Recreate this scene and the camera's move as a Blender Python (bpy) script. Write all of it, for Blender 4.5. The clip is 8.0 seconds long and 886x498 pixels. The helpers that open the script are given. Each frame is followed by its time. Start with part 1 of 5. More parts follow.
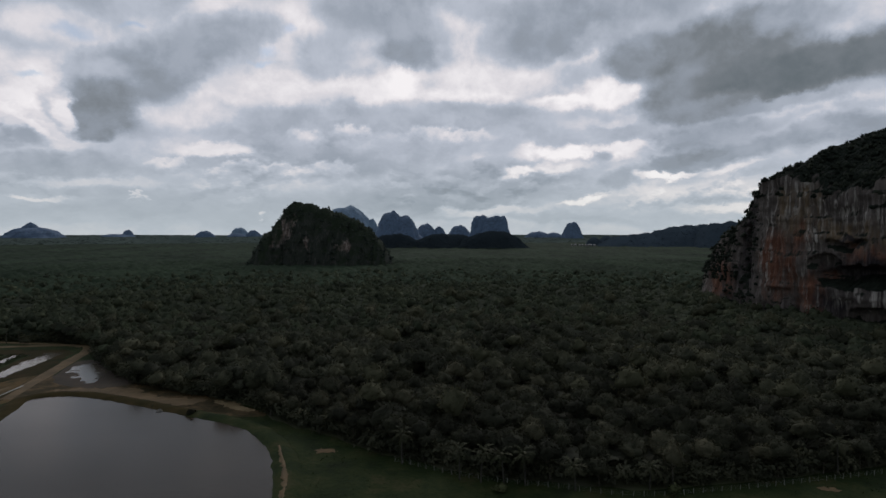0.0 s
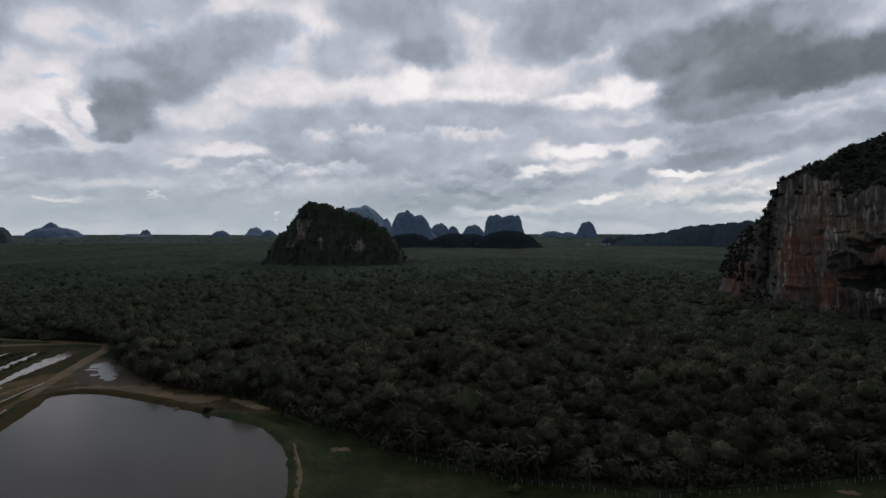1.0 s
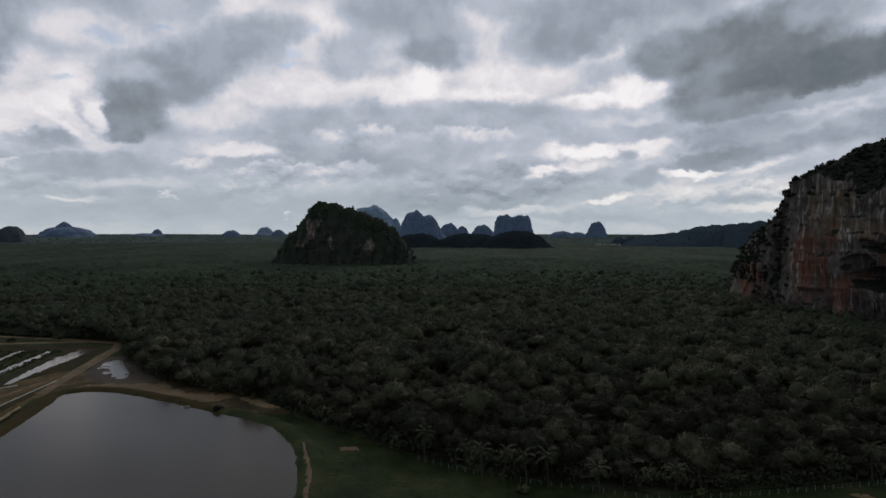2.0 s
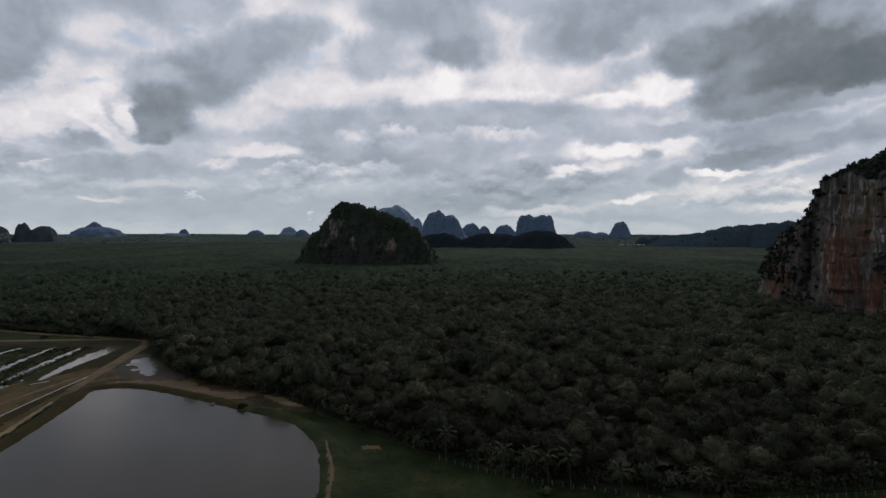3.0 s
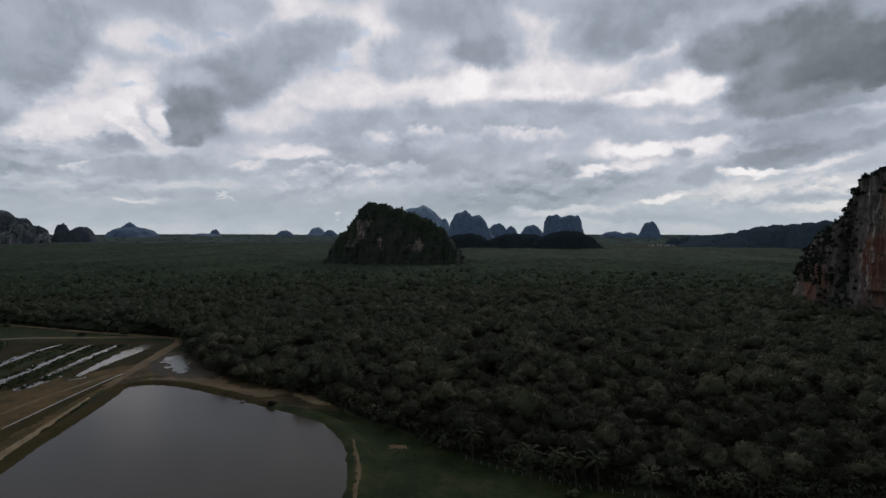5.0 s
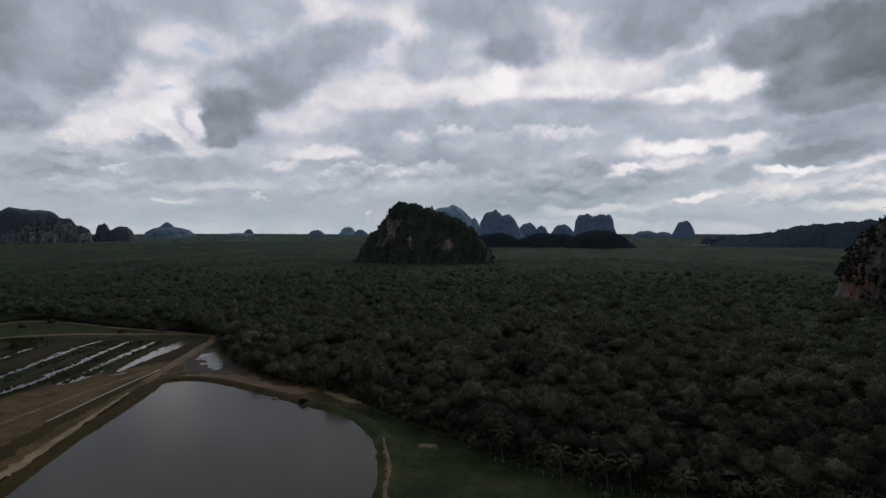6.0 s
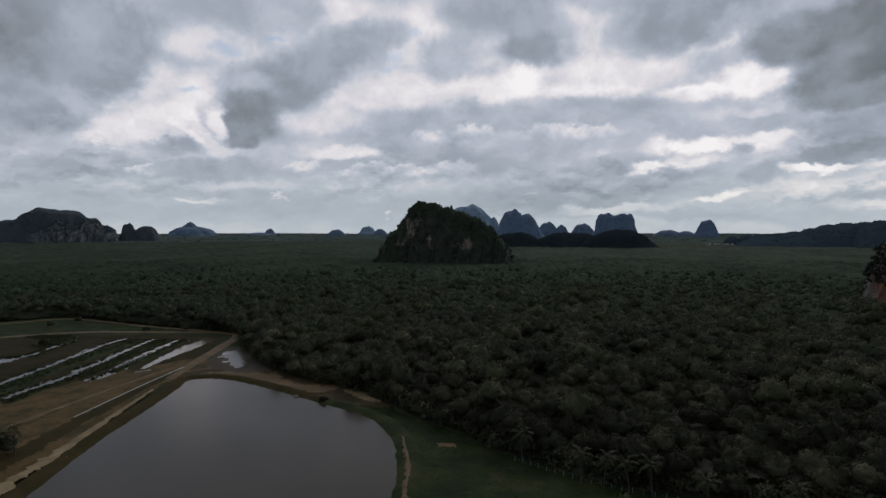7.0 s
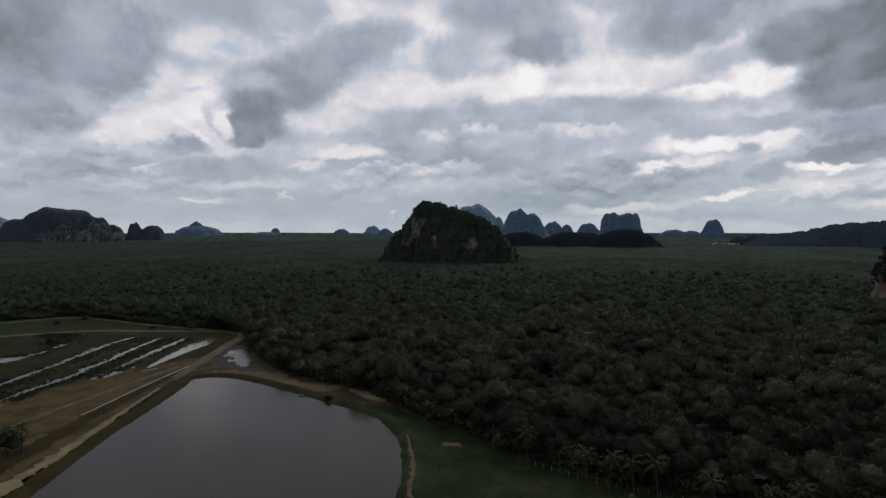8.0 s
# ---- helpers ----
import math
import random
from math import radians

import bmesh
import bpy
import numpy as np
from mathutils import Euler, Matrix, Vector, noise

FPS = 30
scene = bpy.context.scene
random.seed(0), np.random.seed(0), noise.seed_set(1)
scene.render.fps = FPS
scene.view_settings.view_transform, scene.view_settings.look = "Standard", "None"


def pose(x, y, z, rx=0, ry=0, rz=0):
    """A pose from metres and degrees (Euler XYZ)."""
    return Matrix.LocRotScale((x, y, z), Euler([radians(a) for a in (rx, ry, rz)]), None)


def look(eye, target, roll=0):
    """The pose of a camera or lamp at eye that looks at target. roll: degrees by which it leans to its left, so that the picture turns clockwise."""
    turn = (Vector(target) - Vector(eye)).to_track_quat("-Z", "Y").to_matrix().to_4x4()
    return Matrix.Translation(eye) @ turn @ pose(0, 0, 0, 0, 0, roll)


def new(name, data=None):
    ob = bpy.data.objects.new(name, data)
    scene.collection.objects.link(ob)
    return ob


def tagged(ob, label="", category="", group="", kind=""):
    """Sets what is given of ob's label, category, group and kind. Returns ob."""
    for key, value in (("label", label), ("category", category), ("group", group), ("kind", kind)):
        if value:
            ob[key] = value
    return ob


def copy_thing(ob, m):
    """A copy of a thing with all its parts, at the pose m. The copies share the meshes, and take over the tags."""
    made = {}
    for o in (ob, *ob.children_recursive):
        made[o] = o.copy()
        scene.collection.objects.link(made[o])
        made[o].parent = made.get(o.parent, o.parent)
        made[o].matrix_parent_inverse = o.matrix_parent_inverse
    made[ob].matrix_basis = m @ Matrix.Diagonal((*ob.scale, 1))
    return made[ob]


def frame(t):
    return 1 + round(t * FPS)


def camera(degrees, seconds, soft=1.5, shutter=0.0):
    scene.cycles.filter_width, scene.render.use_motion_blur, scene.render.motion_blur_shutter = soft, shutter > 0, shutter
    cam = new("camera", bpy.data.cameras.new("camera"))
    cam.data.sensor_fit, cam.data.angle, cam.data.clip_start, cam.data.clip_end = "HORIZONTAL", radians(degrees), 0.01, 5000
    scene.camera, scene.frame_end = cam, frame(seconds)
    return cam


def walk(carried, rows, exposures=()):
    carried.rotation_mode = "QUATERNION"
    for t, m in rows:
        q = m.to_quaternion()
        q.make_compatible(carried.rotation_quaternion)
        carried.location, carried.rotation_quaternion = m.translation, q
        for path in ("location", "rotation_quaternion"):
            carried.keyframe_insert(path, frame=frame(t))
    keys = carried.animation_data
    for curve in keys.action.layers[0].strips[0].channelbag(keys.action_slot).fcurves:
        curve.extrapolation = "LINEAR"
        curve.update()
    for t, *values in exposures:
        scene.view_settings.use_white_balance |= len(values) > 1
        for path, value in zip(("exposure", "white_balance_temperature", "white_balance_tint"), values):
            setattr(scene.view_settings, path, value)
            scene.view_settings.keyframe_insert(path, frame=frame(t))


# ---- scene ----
# ---- camera and its way: a drone hovering at 65 m, turning to its left ----
EYE = (0.0, 0.0, 65.0)
TURNS = [
    (0.0, 0.13, -1.58, 0.01), (0.5, 0.54, -1.61, 0.02), (1.0, 1.49, -1.62, 0.05), (1.5, 1.78, -1.63, -0.02),
    (1.7, 2.0, -1.63, -0.03), (2.8, 3.95, -1.63, -0.08), (3.0, 4.53, -1.63, -0.08), (3.5, 5.74, -1.60, -0.09), (4.0, 6.14, -1.59, -0.07), (4.5, 6.48, -1.58, -0.06),
    (4.7, 6.64, -1.59, -0.06), (5.8, 9.41, -1.65, -0.04), (6.0, 10.04, -1.66, -0.03), (6.5, 11.55, -1.73, 0.0), (7.0, 11.93, -1.72, 0.0), (7.5, 12.34, -1.70, 0.02),
    (8.0, 12.42, -1.77, -0.03),
]
cam = camera(74.13, 8.0)
walk(cam, [(t, pose(*EYE, 90 + pitch, roll, yaw)) for t, yaw, pitch, roll in TURNS])

# ---- world: broken overcast over a hazy blue sky ----
world = bpy.data.worlds.new("overcast_sky")
scene.world = world
world.use_nodes = True
wn, wl = world.node_tree.nodes, world.node_tree.links
wn.clear()


def wnode(kind, **props):
    n = wn.new(kind)
    for k, v in props.items():
        setattr(n, k, v)
    return n


def wmath(op, a, b=None, clamp=False):
    n = wnode("ShaderNodeMath", operation=op, use_clamp=clamp)
    for i, v in enumerate((a, b)):
        if v is None:
            continue
        if isinstance(v, (int, float)):
            n.inputs[i].default_value = v
        else:
            wl.new(v, n.inputs[i])
    return n.outputs[0]


geo = wnode("ShaderNodeTexCoord")
split = wnode("ShaderNodeSeparateXYZ")
wl.new(geo.outputs["Generated"], split.inputs[0])
dx, dy, dz = split.outputs
# bearing (degrees to the right of +y) and height over the horizon
bearing = wmath("MULTIPLY", wmath("ARCTAN2", dx, dy), 180 / math.pi)
height = wmath("MULTIPLY", wmath("ARCSINE", dz), 180 / math.pi)
angles = wnode("ShaderNodeCombineXYZ")
wl.new(bearing, angles.inputs[0])
wl.new(height, angles.inputs[1])
# directions for the turbulence, squeezed towards the horizon as a cloud sheet is
sheet = wnode("ShaderNodeCombineXYZ")
wl.new(dx, sheet.inputs[0])
wl.new(dy, sheet.inputs[1])
squeezed = wmath("MULTIPLY", wmath("LOGARITHM", wmath("ADD", wmath("DIVIDE", wmath("MAXIMUM", dz, 0.0), 0.22), 1.0), math.e), 0.52)
wl.new(squeezed, sheet.inputs[2])


def wnoise(scale, detail, rough=0.55, distortion=0.0, colour=False, source=None):
    n = wnode("ShaderNodeTexNoise")
    n.inputs["Scale"].default_value, n.inputs["Detail"].default_value = scale, detail
    n.inputs["Roughness"].default_value, n.inputs["Distortion"].default_value = rough, distortion
    wl.new(source or sheet.outputs[0], n.inputs["Vector"])
    return n.outputs["Color" if colour else 0]


def wvec(op, a, b):
    n = wnode("ShaderNodeVectorMath", operation=op)
    for i, v in enumerate((a, b)):
        if isinstance(v, tuple):
            n.inputs[i].default_value = v
        else:
            wl.new(v, n.inputs[i])
    return n.outputs[0]


# billows: shift the bearings by coarse and by fine turbulence
warp = wvec("ADD", wvec("MULTIPLY", wvec("SUBTRACT", wnoise(7.0, 2, 0.45, 0, True), (0.5, 0.5, 0.5)), (4.0, 2.2, 0.0)),
            wvec("MULTIPLY", wvec("SUBTRACT", wnoise(19.0, 8, 0.6, 0, True), (0.5, 0.5, 0.5)), (3.6, 2.5, 0.0)))
where = wvec("ADD", angles.outputs[0], warp)


def wrange(value, a, b, c, d):
    n = wnode("ShaderNodeMapRange", interpolation_type="SMOOTHSTEP")
    wl.new(value, n.inputs["Value"])
    for key, v in (("From Min", a), ("From Max", b), ("To Min", c), ("To Max", d)):
        n.inputs[key].default_value = v
    return n.outputs[0]


# the overcast thickens away from the bright sky ahead; the air near the horizon is calm
thickness = wrange(dy, 0.2, 0.75, 0.82, 0.29)
# thinner overhead than low behind
thickness = wmath("SUBTRACT", thickness, wrange(dz, 0.45, 0.95, 0.0, 0.3))


def blend(value, mask):
    """Lay a cloud of one thickness over what is behind it."""
    global thickness
    thickness = wmath("ADD", thickness, wmath("MULTIPLY", mask, wmath("SUBTRACT", value, thickness)))


def bank_of(source, u, v, ru, rv, tilt, edge):
    """How much a bank of cloud about a bearing covers, 0 to 1."""
    m = wnode("ShaderNodeMapping", vector_type="TEXTURE")
    m.inputs["Location"].default_value = (u, v, 0)
    m.inputs["Rotation"].default_value = (0, 0, radians(tilt))
    m.inputs["Scale"].default_value = (ru, rv, 1)
    wl.new(source, m.inputs["Vector"])
    n = wnode("ShaderNodeVectorMath", operation="LENGTH")
    wl.new(m.outputs[0], n.inputs[0])
    return wrange(n.outputs["Value"], 1.05 - edge, 1.05 + edge, 1.0, 0.0)


def cloud(u, v, ru, rv, tilt, thick, edge):
    blend(thick, bank_of(where, u, v, ru, rv, tilt, edge))


def nudged(vector):
    """The same directions, worked out after the clouds so far: it keeps the shader small."""
    n = wnode("ShaderNodeVectorMath", operation="MULTIPLY_ADD")
    wl.new(thickness, n.inputs[0])
    n.inputs[1].default_value = (1e-6, 1e-6, 1e-6)
    wl.new(vector, n.inputs[2])
    return n.outputs[0]


cloud(-45.0, 14.7, 9.0, 3.3, 0, 0.72, 0.55)
cloud(-47.3, 9.6, 3.2, 1.7, 0, 0.54, 0.50)
cloud(-40.7, 12.9, 2.6, 1.3, 10, 0.58, 0.45)
cloud(-43.8, 11.1, 1.8, 0.9, 0, 0.40, 0.60)
cloud(-39.6, 10.2, 2.4, 1.6, 0, 0.21, 0.60)
cloud(-46.2, 7.0, 3.4, 0.7, 0, 0.36, 0.60)
cloud(-46.6, 5.8, 2.8, 0.4, 0, 0.48, 0.50)
cloud(-47.3, 3.1, 4.5, 1.8, 0, 0.38, 0.60)
cloud(-43.4, 3.7, 1.5, 0.3, 0, 0.44, 0.50)
cloud(-43.8, 2.5, 2.8, 0.2, 0, 0.28, 0.50)
cloud(-35.0, 3.0, 12.8, 1.9, 0, 0.39, 0.60)
cloud(-21.8, 2.5, 9.7, 1.8, 0, 0.40, 0.60)
cloud(-34.6, 10.9, 3.7, 3.3, 0, 0.12, 0.60)
cloud(-37.3, 12.2, 1.6, 2.5, 0, 0.19, 0.60)
cloud(-41.9, 16.1, 5.5, 2.5, 0, 0.52, 0.55)
cloud(-42.8, 12.6, 3.2, 1.4, 0, 0.58, 0.50)
cloud(-30.1, 19.6, 7.9, 1.7, 0, 0.42, 0.55)
cloud(-33.7, 16.1, 3.3, 1.2, 0, 0.21, 0.60)
cloud(-39.9, 9.0, 3.1, 1.3, 0, 0.17, 0.60)
cloud(-36.7, 5.7, 11.1, 0.9, 0, 0.47, 0.45)
cloud(-42.5, 6.1, 2.5, 0.4, 0, 0.48, 0.50)
cloud(-36.3, 7.5, 2.0, 0.6, 0, 0.48, 0.50)
cloud(-30.1, 4.4, 6.5, 0.4, 0, 0.27, 0.60)
cloud(-34.8, 3.0, 1.7, 0.2, 0, 0.25, 0.50)
cloud(-36.3, 3.7, 1.2, 0.3, 5, 0.40, 0.45)
where = nudged(where)
cloud(-24.3, 7.4, 4.5, 1.8, 0, 0.25, 0.60)
cloud(-18.1, 9.9, 10.0, 1.8, 0, 0.40, 0.60)
cloud(-10.0, 10.9, 6.0, 1.3, -3, 0.46, 0.50)
cloud(-14.4, 6.9, 10.2, 1.3, 0, 0.48, 0.50)
cloud(-21.8, 7.6, 3.1, 0.5, 0, 0.17, 0.50)
cloud(-15.5, 13.2, 8.0, 1.5, 0, 0.13, 0.55)
cloud(-23.3, 10.6, 4.0, 1.2, 0, 0.19, 0.60)
cloud(-14.4, 17.8, 2.3, 2.5, 55, 0.09, 0.55)
cloud(-18.7, 19.6, 3.7, 1.4, 0, 0.15, 0.60)
cloud(-19.7, 17.3, 4.2, 1.7, 14, 0.48, 0.45)
cloud(-24.8, 14.6, 4.2, 2.2, 24, 0.56, 0.42)
cloud(-28.7, 13.2, 4.0, 2.2, 10, 0.56, 0.42)
cloud(-30.3, 10.4, 3.0, 2.2, 0, 0.69, 0.34)
cloud(-30.7, 8.9, 1.8, 1.1, 0, 0.68, 0.34)
cloud(-30.8, 13.3, 1.6, 0.8, 0, 0.42, 0.60)
cloud(-32.6, 9.7, 0.7, 1.4, 20, 0.14, 0.50)
cloud(-8.9, 20.3, 3.9, 1.9, 0, 0.46, 0.50)
cloud(-11.7, 16.1, 2.5, 1.9, 0, 0.38, 0.55)
cloud(-2.6, 19.0, 4.1, 3.1, 0, 0.52, 0.45)
cloud(-3.7, 16.5, 3.0, 1.4, 0, 0.64, 0.42)
cloud(2.3, 18.8, 2.3, 3.4, 75, 0.21, 0.60)
cloud(3.4, 20.7, 3.2, 1.0, 0, 0.40, 0.60)
cloud(-7.0, 13.4, 4.1, 0.9, 0, 0.10, 0.50)
cloud(-3.9, 14.2, 2.2, 1.1, 0, 0.05, 0.55)
cloud(5.3, 14.9, 4.8, 1.4, 0, 0.11, 0.60)
where = nudged(where)
cloud(2.3, 13.0, 3.8, 0.9, 0, 0.03, 0.55)
cloud(9.7, 18.3, 4.6, 2.5, 0, 0.52, 0.45)
cloud(13.9, 20.1, 8.2, 1.6, 0, 0.52, 0.50)
cloud(12.9, 16.4, 2.9, 0.7, 25, 0.19, 0.55)
cloud(14.6, 17.8, 2.9, 0.7, 25, 0.45, 0.50)
cloud(11.0, 12.3, 4.0, 0.7, 0, 0.00, 0.50)
cloud(15.6, 13.2, 2.4, 1.4, 0, 0.00, 0.50)
cloud(13.4, 10.1, 3.4, 0.6, 0, 0.15, 0.60)
cloud(28.1, 17.4, 4.9, 1.4, 0, 0.58, 0.50)
cloud(23.8, 16.0, 7.4, 2.3, 0, 0.78, 0.40)
cloud(17.2, 16.3, 2.2, 1.7, 0, 0.62, 0.42)
cloud(21.5, 12.1, 3.1, 2.4, 0, 0.70, 0.36)
cloud(27.7, 12.8, 5.3, 1.9, 6, 0.90, 0.36)
cloud(24.2, 10.6, 4.5, 1.1, 8, 0.68, 0.40)
cloud(32.6, 13.8, 7.4, 1.8, 4, 0.90, 0.40)
cloud(31.4, 17.6, 2.8, 0.9, 0, 0.52, 0.50)
cloud(27.4, 9.1, 4.2, 0.5, 10, 0.42, 0.50)
cloud(30.6, 10.9, 4.9, 0.5, 8, 0.48, 0.50)
cloud(32.6, 8.2, 5.9, 1.0, 8, 0.54, 0.50)
cloud(24.2, 8.5, 4.5, 0.9, 8, 0.53, 0.45)
cloud(25.4, 7.0, 5.6, 0.8, 10, 0.58, 0.40)
cloud(21.3, 6.2, 2.4, 0.7, 6, 0.56, 0.45)
cloud(17.2, 8.9, 3.2, 0.7, 0, 0.44, 0.50)
cloud(20.0, 5.3, 2.7, 0.3, 3, 0.03, 0.40)
cloud(26.2, 5.6, 2.7, 0.3, 10, 0.15, 0.50)
where = nudged(where)
cloud(3.1, 10.6, 10.1, 1.7, 0, 0.42, 0.55)
cloud(5.3, 4.7, 8.9, 1.6, 0, 0.48, 0.55)
cloud(-1.7, 3.4, 9.2, 1.4, 0, 0.50, 0.50)
cloud(-1.7, 7.8, 4.9, 1.2, 0, 0.40, 0.50)
cloud(12.9, 8.9, 3.9, 0.8, 0, 0.36, 0.55)
cloud(12.5, 7.3, 4.9, 0.7, 0, 0.01, 0.50)
cloud(16.8, 7.6, 2.8, 0.4, 0, 0.11, 0.50)
cloud(7.6, 5.4, 1.8, 0.5, 0, 0.03, 0.50)
cloud(11.0, 5.9, 2.5, 0.5, 0, 0.17, 0.50)
cloud(14.4, 4.2, 3.9, 0.7, 0, 0.32, 0.50)
cloud(16.5, 4.8, 1.6, 0.8, 20, 0.50, 0.50)
cloud(14.8, 6.9, 1.0, 0.5, 10, 0.42, 0.50)
cloud(13.4, 2.9, 2.0, 0.4, 10, 0.05, 0.40)
cloud(17.7, 1.5, 10.5, 0.8, 0, 0.34, 0.50)
cloud(4.2, 2.2, 4.8, 0.4, 0, 0.23, 0.50)
cloud(12.0, 1.4, 5.9, 0.4, 0, 0.40, 0.50)
cloud(21.3, 4.0, 3.9, 0.6, 0, 0.19, 0.50)
cloud(26.2, 3.8, 3.1, 0.5, 0, 0.25, 0.50)
cloud(25.8, 2.1, 3.6, 0.5, 0, 0.15, 0.50)
# single heaped clouds with crisp bright tops and grey bases
fine = wvec("ADD", angles.outputs[0], wvec("MULTIPLY", wvec("SUBTRACT", wnoise(30.0, 7, 0.6, 0, True), (0.5, 0.5, 0.5)), (4.4, 2.9, 0.0)))


fine = nudged(fine)


def cumulus(u, v, ru, rv):
    m = wnode("ShaderNodeMapping", vector_type="TEXTURE")
    m.inputs["Location"].default_value, m.inputs["Scale"].default_value = (u, v, 0), (ru, rv, 1)
    wl.new(fine, m.inputs["Vector"])
    n = wnode("ShaderNodeVectorMath", operation="LENGTH")
    wl.new(m.outputs[0], n.inputs[0])
    local = wnode("ShaderNodeSeparateXYZ")
    wl.new(m.outputs[0], local.inputs[0])
    # the edge is crisp above and fades away below
    body = wmath("MULTIPLY", wrange(n.outputs["Value"], 0.70, 1.15, 0.75, 0.0), wrange(local.outputs[1], -0.9, 0.0, 0.0, 1.0))
    blend(wrange(local.outputs[1], -0.6, 0.9, 0.46, 0.14), body)


cumulus(-38.9, 5.3, 1.2, 0.6)
cumulus(-25.3, 5.7, 1.7, 1.0)
cumulus(-20.7, 5.4, 1.9, 0.8)
cumulus(-18.9, 5.9, 2.4, 1.0)
cumulus(-15.2, 5.5, 2.8, 1.1)
cumulus(-10.8, 5.7, 2.6, 1.3)
cumulus(-13.2, 8.4, 2.0, 1.5)
cumulus(-9.0, 9.0, 2.4, 1.3)
cumulus(-1.2, 8.9, 3.5, 1.4)
cumulus(2.1, 9.1, 2.3, 1.0)
cumulus(19.5, 2.7, 1.9, 0.7)
cumulus(21.7, 2.9, 2.1, 0.8)
cumulus(24.4, 3.2, 2.1, 1.1)
cumulus(26.8, 2.9, 2.0, 0.8)
cumulus(-27.7, 3.0, 1.1, 0.3)
cumulus(-17.0, 1.6, 0.5, 0.4)

# turbulence within the clouds, less near the horizon
stir = wrange(height, 1.0, 10.0, 0.06, 0.15)
swirl = wrange(wnoise(12.0, 11, 0.6, 0.2), 0.35, 0.65, -0.5, 0.5)
thickness = wmath("ADD", thickness, wmath("MULTIPLY", swirl, stir))
# small heaps: tops catch the light, undersides stay grey
bent = wvec("ADD", sheet.outputs[0], wvec("MULTIPLY", wvec("SUBTRACT", wnoise(40.0, 4, 0.55, 0, True), (0.5, 0.5, 0.5)), (0.03, 0.03, 0.025)))
stretched = wvec("MULTIPLY", bent, (1.0, 1.0, 1.3))
solid = wrange(wnoise(15.0, 5, 0.5, source=stretched), 0.46, 0.56, 0.0, 1.0)
solid_above = wrange(wnoise(15.0, 5, 0.5, source=wvec("ADD", stretched, (0.0, 0.0, 0.024))), 0.46, 0.56, 0.0, 1.0)
relief = wmath("SUBTRACT", solid_above, solid)
heaped = wmath("MULTIPLY", wmath("MULTIPLY", wrange(height, 1.5, 4.0, 0.1, 1.0), wrange(height, 7.0, 13.0, 1.0, 0.25)), wrange(wnoise(5.0, 2), 0.4, 0.6, 0.15, 1.0))
thickness = wmath("ADD", thickness, wmath("MULTIPLY", wmath("MULTIPLY", relief, heaped), 0.1))

ramp = wnode("ShaderNodeValToRGB")
wl.new(wmath("MULTIPLY", thickness, 0.72, True), ramp.inputs[0])
stops = ramp.color_ramp.elements
stops[0].position, stops[0].color = 0.0, (0.910, 0.880, 0.900, 1)
stops[1].position, stops[1].color = 1.0, (0.085, 0.105, 0.12, 1)
for spot, colour in ((0.115, (0.705, 0.685, 0.725, 1)), (0.23, (0.472, 0.510, 0.590, 1)), (0.40, (0.307, 0.346, 0.411, 1)), (0.56, (0.188, 0.210, 0.236, 1)),
                     (0.7, (0.128, 0.152, 0.172, 1))):
    stops.new(spot).color = colour
sky = wnode("ShaderNodeTexSky", sky_type="NISHITA", sun_disc=False)
sky.sun_elevation, sky.sun_rotation, sky.dust_density = radians(32), radians(9), 0.4
where = nudged(where)
gaps = 0.0
for u, v, ru, rv in ((-16.2, 16.2, 0.6, 0.4), (-17.1, 15.4, 0.7, 0.2), (-32.3, 16.0, 1.0, 0.4), (-34.9, 12.2, 0.8, 0.2), (-28.2, 17.2, 0.9, 0.2), (-14.6, 18.1, 0.5, 0.3)):
    gaps = wmath("ADD", wmath("MULTIPLY", bank_of(where, u, v, ru, rv, 0, 0.8), 0.5), gaps, True)
back_cloud, back_sky = wnode("ShaderNodeBackground"), wnode("ShaderNodeBackground")
# thick air near the horizon takes out a little of the blue
milky = wnode("ShaderNodeMix", data_type="RGBA", blend_type="MULTIPLY")
wl.new(wrange(height, 0.0, 9.0, 1.0, 0.0), milky.inputs["Factor"])
wl.new(ramp.outputs[0], milky.inputs["A"])
milky.inputs["B"].default_value = (0.95, 0.98, 0.93, 1)
wl.new(milky.outputs["Result"], back_cloud.inputs[0])
back_cloud.inputs[1].default_value = 1.0
wl.new(sky.outputs[0], back_sky.inputs[0])
back_sky.inputs[1].default_value = 0.09
mixed = wnode("ShaderNodeMixShader")
wl.new(gaps, mixed.inputs[0])
wl.new(back_cloud.outputs[0], mixed.inputs[1])
wl.new(back_sky.outputs[0], mixed.inputs[2])
wl.new(mixed.outputs[0], wnode("ShaderNodeOutputWorld").inputs[0])

# the sun behind the clouds, ahead of the drone and high
sun = new("sun", bpy.data.lights.new("sun", "SUN"))
sun.data.energy, sun.data.angle, sun.data.color = 0.5, radians(20), (1.0, 0.95, 0.88)
sun.matrix_world = look((40, 250, 160), (0, 0, 0))

